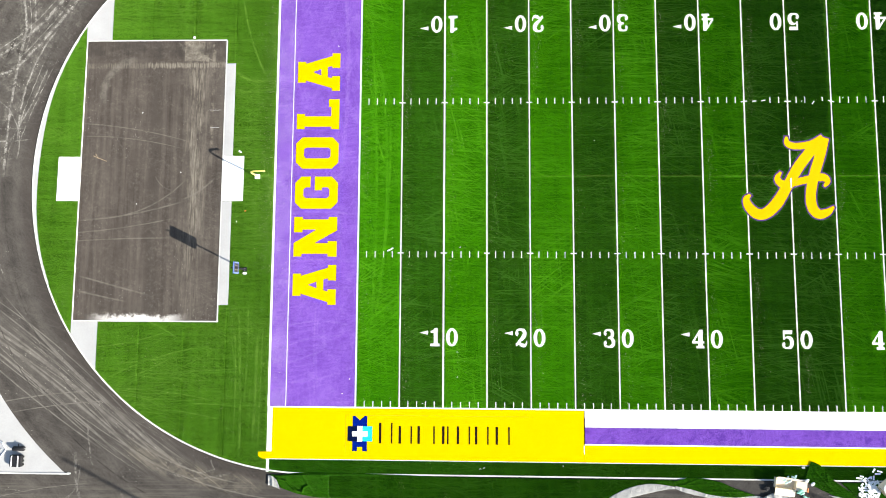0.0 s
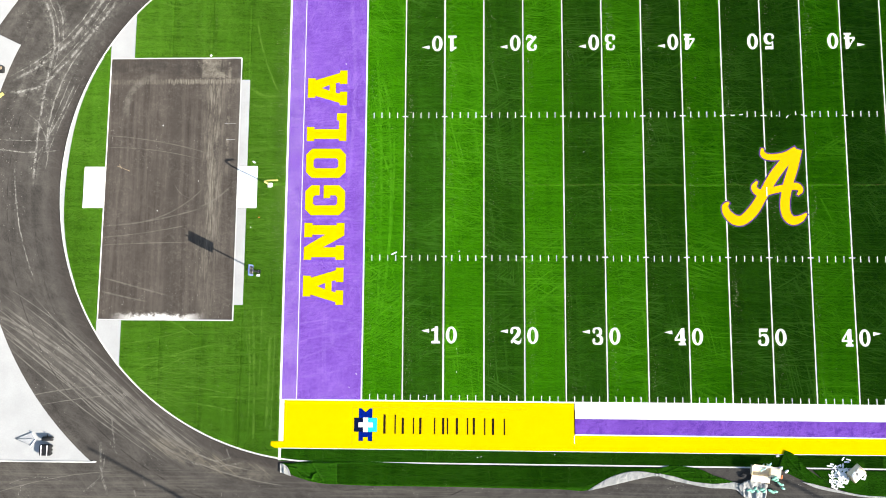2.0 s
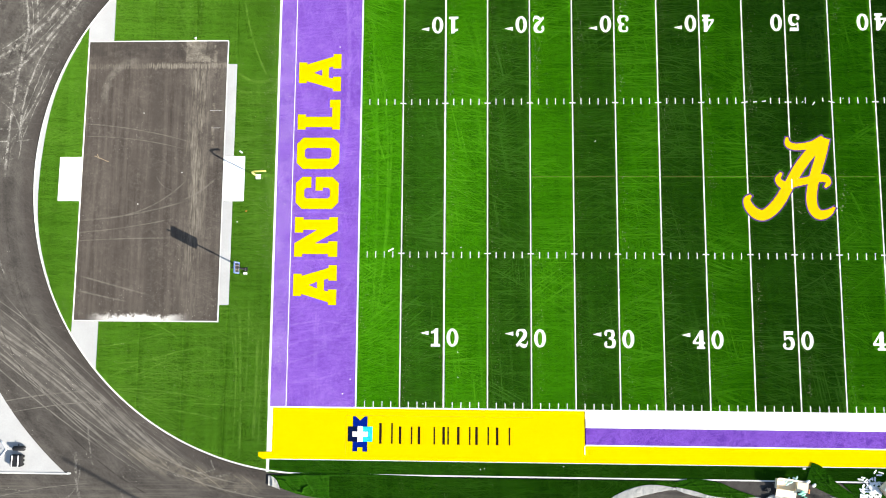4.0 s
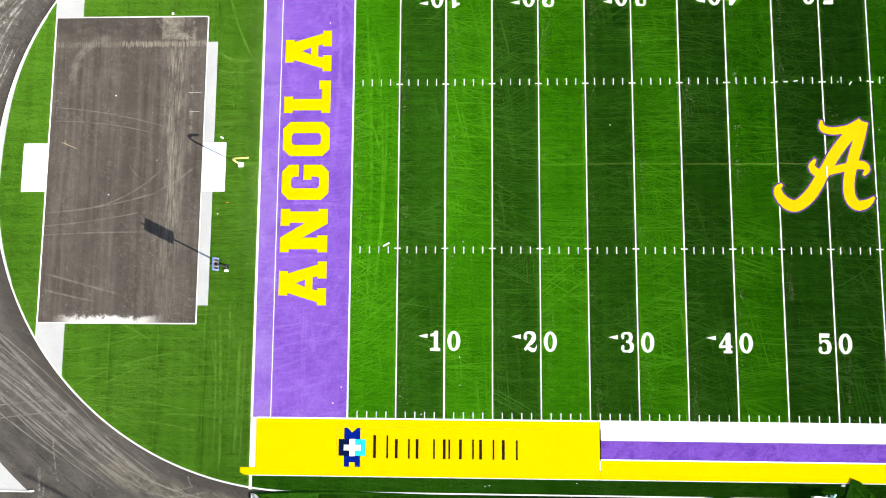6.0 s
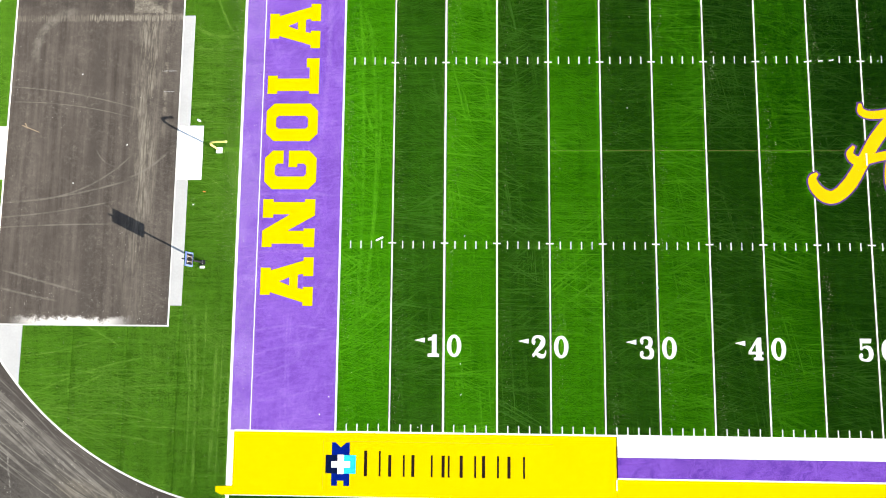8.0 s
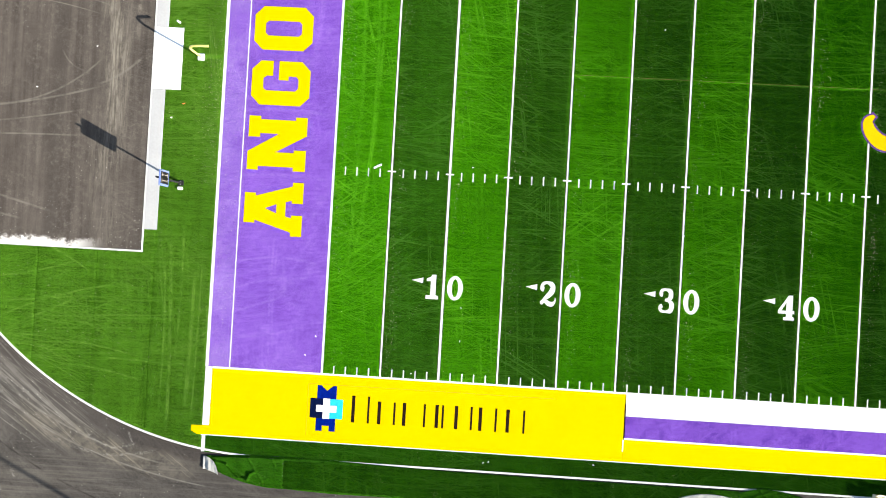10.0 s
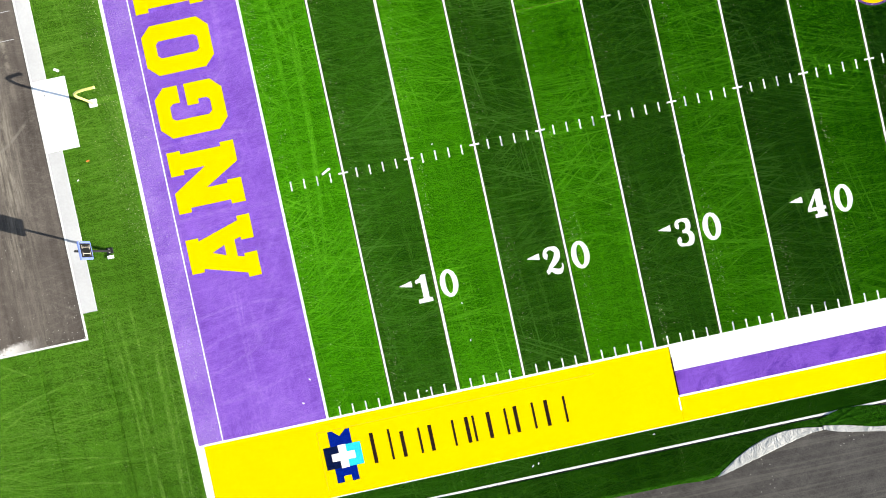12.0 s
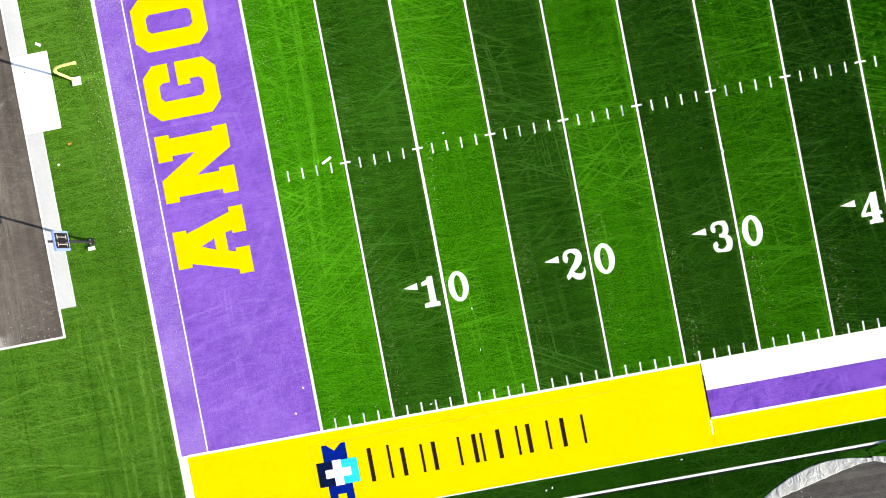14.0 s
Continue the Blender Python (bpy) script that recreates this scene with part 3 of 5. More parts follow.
CYAN = paint("cyan_turf", (0.0124, 0.3596, 0.465), (0.0248, 0.465, 0.527), rub=0.0)
TRACK = asphalt_track()
COURT = asphalt_court()
CONCRETE = concrete("white_concrete", (0.335, 0.333, 0.321), (0.400, 0.397, 0.384))
PAD = concrete("fresh_concrete", (0.74, 0.74, 0.72), (0.86, 0.86, 0.85))
KERB = concrete("kerb_concrete", (0.49, 0.48, 0.44), (0.62, 0.61, 0.56))
SOIL = concrete("dry_ground", (0.062, 0.0682, 0.0372), (0.1116, 0.1054, 0.062))
POST_YELLOW = plain("yellow_enamel", (0.75, 0.66, 0.16), 0.35)
BLACK = plain("black_paint", (0.0124, 0.0124, 0.0136), 0.8)
STEEL = plain("galvanised_steel", (0.341, 0.3472, 0.3534), 0.4, 0.8)
PANEL_BLUE = plain("periwinkle_enamel", (0.13, 0.18, 0.40), 0.45, 0.0, 0.1)
DISPLAY = plain("dark_display", (0.0074, 0.0074, 0.0074), 0.3)
AMBER = plain("pale_segment_strip", (0.36, 0.33, 0.27), 0.5)
NET = plain("pale_grey_net", (0.36, 0.36, 0.355), 0.8)
CRUMB = plain("pale_fibre_crumbs", (0.56, 0.58, 0.30), 0.8)
STRING = plain("amber_string", (0.13, 0.085, 0.02), 0.8)
WHITE_PAINT = plain("white_enamel", (0.82, 0.82, 0.80), 0.5, 0.0, 0.1)
CARDBOARD = plain("pale_cardboard", (0.70, 0.60, 0.43), 0.8)
MINT = plain("mint_fibre", (0.24, 0.56, 0.40), 0.7)
PALE_MINT = plain("pale_mint_fibre", (0.50, 0.70, 0.66), 0.7)
ORANGE = plain("orange_plastic", (0.85, 0.22, 0.05), 0.5)
RUBBER = plain("black_rubber", (0.0155, 0.0155, 0.0155), 0.8)
WOOD = plain("pale_timber", (0.341, 0.2604, 0.1612), 0.8)


# ---- mesh helpers ----
def part(name, bm, material, parent=None, label=""):
    """One mesh object out of a bmesh, under a thing or a part."""
    bm.normal_update()
    mesh = bpy.data.meshes.new(name)
    bm.to_mesh(mesh)
    bm.free()
    mesh.materials.append(material)
    ob = new(name, mesh)
    if parent:
        ob.parent = parent
    return tagged(ob, label)


def prism(loops, z0, z1, bm=None):
    """A flat-topped slab with the outline loops[0] and holes loops[1:]."""
    bm = bm or bmesh.new()
    flat = [Vector((x, y, 0)) for loop in loops for x, y in loop]
    top = [bm.verts.new((v.x, v.y, z1)) for v in flat]
    low = [bm.verts.new((v.x, v.y, z0)) for v in flat]
    for tri in tessellate_polygon([[Vector((x, y, 0)) for x, y in loop] for loop in loops]):
        a, b, c = (flat[i] for i in tri)
        order = tri if (b - a).cross(c - a).z > 0 else tri[::-1]
        if abs((b - a).cross(c - a).z) > 1e-9:
            bm.faces.new([top[i] for i in order])
    start = 0
    for k, loop in enumerate(loops):
        count = len(loop)
        area = sum(a[0] * b[1] - b[0] * a[1] for a, b in zip(loop, loop[1:] + loop[:1]))
        for i in range(count):
            j = (i + 1) % count
            wall = (low[start + i], low[start + j], top[start + j], top[start + i])
            bm.faces.new(wall if (area > 0) == (k == 0) else wall[::-1])
        start += count
    return bm


def slab(x0, y0, x1, y1, z0, z1, bm=None):
    return prism([[(x0, y0), (x1, y0), (x1, y1), (x0, y1)]], z0, z1, bm)


def box(x, y, z, sx, sy, sz, bm=None, bevel=0.0, turn=None):
    bm = bm or bmesh.new()
    made = bmesh.ops.create_cube(bm, size=1.0, matrix=Matrix.Translation((x, y, z)) @ (turn or Matrix()) @ Matrix.Diagonal((sx, sy, sz, 1)))
    if bevel:
        edges = {e for v in made["verts"] for e in v.link_edges}
        bmesh.ops.bevel(bm, geom=list(edges), offset=bevel, segments=2, affect="EDGES")
    return bm


def tube(points, radius, sides=10, bm=None, caps=True):
    """A round tube along points; radius may be a list."""
    bm = bm or bmesh.new()
    points = [Vector(p) for p in points]
    radii = radius if isinstance(radius, (list, tuple)) else [radius] * len(points)
    rings = []
    for i, p in enumerate(points):
        way = (points[min(i + 1, len(points) - 1)] - points[max(i - 1, 0)]).normalized()
        side = way.orthogonal().normalized() if i == 0 else (rings_side - way * rings_side.dot(way)).normalized()
        rings_side = side
        up = way.cross(side)
        rings.append([bm.verts.new(p + radii[i] * (math.cos(a) * side + math.sin(a) * up)) for a in (2 * math.pi * k / sides for k in range(sides))])
    for a, b in zip(rings, rings[1:]):
        for k in range(sides):
            bm.faces.new((a[k], a[(k + 1) % sides], b[(k + 1) % sides], b[k]))
    if caps:
        bm.faces.new(rings[0][::-1])
        bm.faces.new(rings[-1])
    for f in bm.faces:
        f.smooth = len(f.verts) == 4
    return bm


def smooth_line(points, steps=6):
    """Points on a smooth curve through the given rows of numbers."""
    rows = [np.array(p, float) for p in points]
    rows = [2 * rows[0] - rows[1], *rows, 2 * rows[-1] - rows[-2]]
    out = []
    for i in range(1, len(rows) - 2):
        a, b, c, d = rows[i - 1 : i + 3]
        for k in range(steps):
            t = k / steps
            out.append(0.5 * (2 * b + (c - a) * t + (2 * a - 5 * b + 4 * c - d) * t * t + (3 * b - a - 3 * c + d) * t**3))
    return [*out, rows[-2]]


def ribbon(points, z0, z1, extra=0.0, bm=None):
    """A flat brush stroke through rows of x, y, width."""
    rows = smooth_line(points)
    left, right = [], []
    for i, (x, y, w) in enumerate(rows):
        a, b = rows[max(i - 1, 0)], rows[min(i + 1, len(rows) - 1)]
        way = np.array([b[0] - a[0], b[1] - a[1]])
        way = way / (np.hypot(*way) + 1e-9)
        w = max(w / 2, 0.01) + extra
        ahead = extra * (1 if i == len(rows) - 1 else -1 if i == 0 else 0)
        left.append((x - way[1] * w + way[0] * ahead, y + way[0] * w + way[1] * ahead))
        right.append((x + way[1] * w + way[0] * ahead, y - way[0] * w + way[1] * ahead))
    bm = bm or bmesh.new()
    top = [[bm.verts.new((*p, z1)) for p in line] for line in (left, right)]
    low = [[bm.verts.new((*p, z0)) for p in line] for line in (left, right)]
    for i in range(len(rows) - 1):
        bm.faces.new((top[0][i], top[1][i], top[1][i + 1], top[0][i + 1]))
        bm.faces.new((low[0][i], top[0][i], top[0][i + 1], low[0][i + 1]))
        bm.faces.new((top[1][i], low[1][i], low[1][i + 1], top[1][i + 1]))
    for i in (0, -1):
        bm.faces.new((top[0][i], low[0][i], low[1][i], top[1][i]))
    return bm


def thing(name, label, category, group="", kind="", at=(0, 0, 0)):
    ob = new(name)
    ob.location = at
    return tagged(ob, label, category, group, kind)


def setting(name, bm, material, label=""):
    return tagged(part(name, bm, material), label, kind="structure")


# ---- the ground and the oval ----
YARD = 0.9144
CX, CY, INNER, OUTER = -4.64, 24.5, 31.3, 40.75
EAST = 112.0


def arc(radius, a0, a1, steps):
    return [(CX + radius * math.cos(radians(a0 + (a1 - a0) * i / steps)), CY + radius * math.sin(radians(a0 + (a1 - a0) * i / steps))) for i in range(steps + 1)]


setting("ground", slab(-900, -900, 900, 900, -0.6, -0.14), SOIL, "dry bare ground around the sports field")
setting("road", slab(-75, -30, 140, 78, -0.5, -0.03), TRACK, "dusty dark grey asphalt of the unmarked running track")

# the pale concrete apron outside the bend, in two pieces
outer_south = arc(OUTER, 197, 230.9, 26)
setting("pavement_south", prism([[(-75, -7.05), (-30.2, -7.05), *outer_south[::-1], (-75, 12.6)]], -0.2, -0.005), CONCRETE, "white concrete apron outside the track bend")
apron_south = thing("pavement_kerb", "low white concrete kerb along the apron", "kerb", kind="structure")
part("kerb_stone", prism([[(-75, -7.14), (-30.1, -7.14), (-29.9, -7.11), (-29.82, -7.04), (-29.9, -6.95), (-30.15, -6.93), (-30.4, -7.0), (-75, -7.0)]], -0.1, 0.05), KERB, apron_south)
outer_north = arc(OUTER + 0.2, 155.3, 197, 30)
setting("pavement_north", prism([[*outer_north, (-75, 12.6), (-75, 57.5)]], -0.2, -0.005), CONCRETE, "white concrete apron beside the track")
setting("pavement_far", prism([[(-44.7, 44.0), (-42.2, 47.8), (-36, 57), (-60, 70), (-66, 55)]], -0.2, -0.005), CONCRETE, "white concrete strip across the side road")

# kerb ring round the infield, one piece per few degrees
kerb = thing("kerb", "narrow white concrete kerb round the infield turf", "kerb", kind="structure")
for k in range(45):
    a0, a1 = 90 + 4 * k + 0.03, 94 + 4 * k - 0.03
    part("kerb_stone", prism([[*arc(INNER - 0.02, a0, a1, 4), *arc(INNER - 0.17, a1, a0, 4)]], -0.2, 0.03), KERB, kerb)
for k in range(38):
    part("kerb_stone", slab(CX + 3.0 * k + 0.004, CY - INNER + 0.03, CX + 3.0 * k + 2.996, CY - INNER + 0.17, -0.2, 0.03), KERB, kerb)

# crescent of concrete between the kerb and the turf at the head of the bend
crescent = arc(INNER - 0.168, 150, 202, 30)
inside = []
for i in range(31):
    a = 202 - 52 * i / 30
    r = INNER - 0.24 - 0.42 * math.exp(-(((a - 176) / 13) ** 2))
    inside.append((CX + r * math.cos(radians(a)), CY + r * math.sin(radians(a))))
setting("pavement_crescent", prism([crescent + inside], -0.1, 0.012), CONCRETE, "sliver of pale concrete between kerb and turf")

# ---- the turf, panel by panel ----
field = thing("turf", "two-tone green artificial turf football field", "turf", kind="structure")


def turf_panel(x0, y0, x1, y1, material):
    return part("turf_panel", slab(x0 + 0.006, y0, x1 - 0.006, y1, -0.028, 0.0), material, field)


DARK_PANELS = {1, 3, 5, 7, 9, 10, 12, 14, 16, 18}
for k in range(20):
    turf_panel(5 * k * YARD, 0.0, 5 * (k + 1) * YARD, 160 / 3 * YARD, TURF_DARK if k in DARK_PANELS else TURF_LIGHT)
turf_panel(-10 * YARD, 0.0, 0, 160 / 3 * YARD, PURPLE)
turf_panel(100 * YARD, 0.0, 110 * YARD, 160 / 3 * YARD, PURPLE)
turf_panel(-10 * YARD, 160 / 3 * YARD + 0.005, EAST, CY + INNER - 0.2, TURF_SIDE)
turf_panel(-10 * YARD, CY - INNER + 0.17, EAST, -0.005, TURF_SIDE)


def bend_y(x, side, radius=INNER - 0.17):
    return CY + side * math.sqrt(max(radius**2 - (x - CX) ** 2, 0.0))


EDGES = [CX - INNER + 0.17, -32.6, -27.85, -23.25, -18.45, -13.85, -10 * YARD]
for x0, x1 in zip(EDGES, EDGES[1:]):
    xs = [x0 + 0.006 + (x1 - x0 - 0.012) * i / 12 for i in range(13)]
    outline = [(x, bend_y(x, -1)) for x in xs] + [(x, bend_y(x, 1)) for x in reversed(xs)]
    if x0 == EDGES[0]:
        outline = outline[:-1]
    part("turf_panel", prism([outline], -0.028, 0.0), TURF_END, field)

for x in EDGES[2:6]:
    for y0, y1 in ((bend_y(x, -1), 8.8), (39.9, bend_y(x, 1))):
        part("panel_seam", slab(x - 0.03, y0, x + 0.03, y1, -0.01, 0.0006), TURF_SEAM, field)
part("panel_seam", slab(-13.83, 8.8, -13.77, 39.9, -0.01, 0.0006), TURF_SEAM, field)

# ---- the paved rectangle in the D, its kerbs and pads ----
setting("court", slab(-30.55, 8.95, -14.98, 39.75, -0.02, 0.008), COURT, "dusty dark asphalt jump area with swept streaks")
edging = thing("court_kerb", "thin white concrete edging round the asphalt rectangle", "kerb", kind="structure")
for x0, y0, x1, y1 in ((-30.68, 8.82, -14.85, 8.95), (-30.68, 39.75, -14.95, 39.86), (-30.68, 8.95, -30.55, 39.75), (-14.98, 8.95, -14.85, 39.75)):
    part("kerb_stone", slab(x0, y0, x1, y1, -0.1, 0.035), KERB, edging)


def walkway(name, x0, y0, x1, y1, joints, material, label, z=0.045):
    """A strip of cast slabs with open joints."""
    strip = thing(name, label, "pavement", kind="structure")
    count = joints
    along_y = (y1 - y0) > (x1 - x0)
    for k in range(count):
        a, b = k / count, (k + 1) / count
        if along_y:
            bm = slab(x0, y0 + (y1 - y0) * a + 0.008, x1, y0 + (y1 - y0) * b - 0.008, -0.1, z)
        else:
            bm = slab(x0 + (x1 - x0) * a + 0.008, y0, x0 + (x1 - x0) * b - 0.008, y1, -0.1, z)
        part("concrete_slab", bm, material, strip)
    return strip


walkway("pavement_strip", -14.84, 26.78, -13.86, 37.13, 1, CONCRETE, "pale concrete runway strip beside the asphalt")
walkway("pavement_strip_near", -14.84, 10.64, -13.82, 21.82, 1, CONCRETE, "pale concrete runway strip beside the asphalt")
walkway("pavement_pad_east", -14.84, 21.83, -12.6, 26.77, 1, PAD, "bright white concrete pad behind the goal post")
walkway("pavement_pad_west", -33.1, 21.82, -30.69, 26.7, 1, PAD, "bright white concrete pad beside the asphalt")
for name, side in (("pavement_north_strip", 1), ("pavement_south_strip", -1)):
    y0 = 39.87 if side > 0 else 8.81
    xs = [-30.72 + (2.88) * i / 10 for i in range(11)]
    outline = [(-27.84, y0), (-30.72, y0)] + [(x, bend_y(x, side)) for x in xs]
    setting(name, prism([outline if side < 0 else outline], -0.1, 0.014), CONCRETE, "pale concrete walk from the asphalt to the track")

# ---- white lines ----
lines = thing("field_lines", "white inlaid turf lines of the football field", "field line", kind="structure")


def line(name, x0, y0, x1, y1, material=WHITE, z=0.005, parent=lines):
    return part(name, slab(x0, y0, x1, y1, -0.01, z), material, parent)


SIDE_TOP = 0.15
for k in range(1, 14):
    x, w = 5 * k * YARD, (0.088 if k == 2 else 0.064)
    line("yard_line", x - w, SIDE_TOP, x + w, 48.6)
    line("line_seam", x - w - 0.05, SIDE_TOP, x + w + 0.035, 48.6, SEAM, 0.002)
line("goal_line", -0.10, SIDE_TOP, 0.07, 48.6)
line("end_line", -9.27, SIDE_TOP - 0.02, -9.03, 48.9)
line("thin_line", -7.38, SIDE_TOP, -7.30, 48.6)
line("side_line", -8.68, 0.0, 60, SIDE_TOP)
line("border_line", -9.24, -4.50, -8.70, SIDE_TOP - 0.03)
line("border_line", -9.22, -6.58, -8.93, -5.28)
dash = part("hash_mark", slab(-0.05, -0.33, 0.05, 0.33, -0.01, 0.005), WHITE, lines)
dash.location = (YARD, 16.12, 0)
tick = part("side_tick", slab(-0.05, 0.0, 0.05, 0.61, -0.01, 0.005), WHITE, lines)
tick.location = (YARD, SIDE_TOP, 0)
cross = part("cross_mark", slab(-0.33, -0.055, 0.33, 0.055, -0.01, 0.008), WHITE, lines)
cross.location = (5 * YARD, 16.27, 0)


def again(ob, x, y, turn=0.0, long=1.0):
    twin = ob.copy()
    scene.collection.objects.link(twin)
    twin.location, twin.rotation_euler = (x, y, 0), (0, 0, radians(turn))
    twin.scale.y = long
    return twin


# far hash marks that have come loose: shift and turn by yard
LOOSE = {45: (0.0, 0.0, 9.0), 46: (0.18, -0.12, -86.0), 47: (0.22, -0.05, -80.0), 53: (-0.05, -0.3, -38.0), 54: (0.0, 0.1, 4.0), 55: (0.0, 0.0, -12.0)}
for k in range(1, 65):
    x = k * YARD
    if k % 5:
        if k > 1:
            again(dash, x, 16.12)
            again(tick, x, SIDE_TOP)
        dx, dy, turn = LOOSE.get(k, (0.0, 0.0, 0.0))
        again(dash, x + dx, 32.78 + dy, turn, 0.62 if turn else 1.0)
    else:
        if k > 5:
            again(cross, x, 16.27)
        again(cross, x, 32.62, LOOSE.get(k, (0, 0, 0))[2])

part("marking_string", slab(18.0, 24.55, 64.0, 24.565, -0.01, 0.009), STRING, lines, "thin amber marking string")

# ---- coloured inlays ----
banner = thing("sideline_banner", "long bright yellow turf panel edged in white", "turf panel", kind="structure")
part("panel_field", slab(-8.68, -5.22, 23.70, -0.001, -0.02, 0.006), YELLOW, banner)
part("panel_tail", prism([[(-10.1, -4.56), (-10.1, -5.0), (-9.65, -5.24), (-8.68, -5.24), (-8.68, -4.5)]], -0.02, 0.012), YELLOW, banner)
part("panel_edge", slab(-9.3, -5.295, 72, -5.225, -0.02, 0.008), KERB, banner)
part("side_band", slab(23.76, -1.70, 72, -0.001, -0.02, 0.006), WHITE, banner, "broad white turf band")
part("side_band", slab(23.76, -3.37, 72, -1.704, -0.02, 0.006), BAND, banner, "purple turf band")
part("side_band", slab(23.76, -3.51, 72, -3.374, -0.02, 0.007), WHITE, banner, "thin white turf band")
part("side_band", slab(23.71, -5.22, 72, -3.514, -0.02, 0.006), YELLOW, banner, "yellow turf band")
part("seam", slab(23.68, -3.36, 23.79, -0.75, -0.02, 0.0085), INK, banner, "open dark seam")
part("seam", slab(23.64, -4.42, 23.73, -3.52, -0.02, 0.009), WHITE, banner, "loose white seam tape")
for x0, y0, x1, y1 in ((-0.98, -0.72, 18.4, -0.70), (-1.0, -4.72, -0.98, -0.70)):
    part("seam", slab(x0, y0, x1, y1, -0.02, 0.0065), OCHRE, banner)

# the sponsor's emblem: a plain cross over a blue bar, with the name as plain bars
emblem = thing("emblem", "blue white and cyan cross emblem inlaid in yellow turf", "emblem")
part("bar", prism([[(-0.26, -4.37), (0.24, -4.37), (0.24, -3.95), (0.78, -3.95), (0.78, -4.37), (1.27, -4.37), (1.26, -0.80), (0.98, -0.80), (0.5, -1.22), (0.04, -0.80), (-0.26, -0.80)]], -0.02, 0.010), BLUE, emblem)
part("block", slab(-0.77, -3.37, 0.5, -1.84, -0.02, 0.014), NAVY, emblem)
part("block", slab(0.505, -3.37, 1.80, -1.84, -0.02, 0.014), CYAN, emblem)
part("cross", prism([[(0.24, -3.40), (0.78, -3.40), (0.78, -2.88), (1.32, -2.88), (1.32, -2.35), (0.78, -2.35), (0.78, -1.81), (0.24, -1.81), (0.24, -2.35), (-0.29, -2.35), (-0.29, -2.88), (0.24, -2.88)]], -0.02, 0.018), WHITE, emblem)
bars = thing("name_bars", "row of plain dark bars inlaid in yellow turf", "emblem")
for x0, x1, top in ((2.34, 4.11, -1.45), (4.39, 6.15, -1.78), (6.35, 8.51, -1.76), (8.90, 9.94, -1.76), (10.42, 12.17, -1.74), (12.3, 14.08, -1.74), (14.43, 16.26, -1.76)):
    part("bar", slab(x0 + 0.16, -3.55, x0 + 0.42, top, -0.02, 0.011), INK, bars)
    part("bar", slab(x1 - 0.36, -3.55, x1 - 0.2, top, -0.02, 0.011), INK, bars)

# ---- the end zone letters, 4.65 m high, reading along +y ----
LETTERS = {
    "A": [[(0, 0), (0.39, 0), (0.39, 0.19), (0.34, 0.19), (0.365, 0.29), (0.635, 0.29), (0.66, 0.19), (0.61, 0.19), (0.61, 0), (1, 0), (1, 0.19), (0.93, 0.19), (0.725, 0.81), (0.78, 0.81), (0.78, 1), (0.22, 1), (0.22, 0.81), (0.275, 0.81), (0.07, 0.19), (0, 0.19)], [(0.415, 0.45), (0.585, 0.45), (0.5, 0.64)]],
    "N": [[(0, 0), (0.39, 0), (0.39, 0.21), (0.34, 0.21), (0.34, 0.52), (0.66, 0), (1, 0), (1, 0.2), (0.94, 0.2), (0.94, 0.8), (1, 0.8), (1, 1), (0.61, 1), (0.61, 0.8), (0.68, 0.8), (0.68, 0.48), (0.34, 1), (0, 1), (0, 0.81), (0.07, 0.81), (0.07, 0.21), (0, 0.21)]],
    "G": [[(0.2, 0), (0.8, 0), (1, 0.15), (1, 0.54), (0.57, 0.54), (0.57, 0.37), (0.66, 0.37), (0.66, 0.24), (0.6, 0.2), (0.39, 0.2), (0.33, 0.25), (0.33, 0.75), (0.39, 0.8), (0.6, 0.8), (0.66, 0.75), (0.66, 0.64), (1, 0.64), (1, 0.85), (0.8, 1), (0.2, 1), (0, 0.85), (0, 0.15)]],
    "O": [[(0.2, 0), (0.8, 0), (1, 0.15), (1, 0.85), (0.8, 1), (0.2, 1), (0, 0.85), (0, 0.15)], [(0.39, 0.19), (0.61, 0.19), (0.67, 0.24), (0.67, 0.76), (0.61, 0.81), (0.39, 0.81), (0.33, 0.76), (0.33, 0.24)]],
    "L": [[(0, 0), (1, 0), (1, 0.25), (0.74, 0.25), (0.74, 0.19), (0.43, 0.19), (0.43, 0.81), (0.51, 0.81), (0.51, 1), (0, 1), (0, 0.81), (0.08, 0.81), (0.08, 0.19), (0, 0.19)]],
}
word = thing("end_zone_lettering", "large yellow block letters ANGOLA on purple turf", "lettering")
for letter, y0, y1 in (("A", 10.71, 14.96), ("N", 15.84, 20.11), ("G", 21.0, 24.51), ("O", 25.37, 28.83), ("L", 29.73, 33.05), ("A", 34.0, 38.21)):
    loops = [[(-2.30 - 4.65 * v, y0 + (y1 - y0) * u) for u, v in loop] for loop in LETTERS[letter]]
    part("letter", prism(loops, -0.02, 0.007), YELLOW, word)

# ---- the yard numbers, 1.9 m high ----
def ellipse(cx, cy, rx, ry, steps=28):
    return [(cx + rx * math.cos(2 * math.pi * i / steps), cy + ry * math.sin(2 * math.pi * i / steps)) for i in range(steps)]


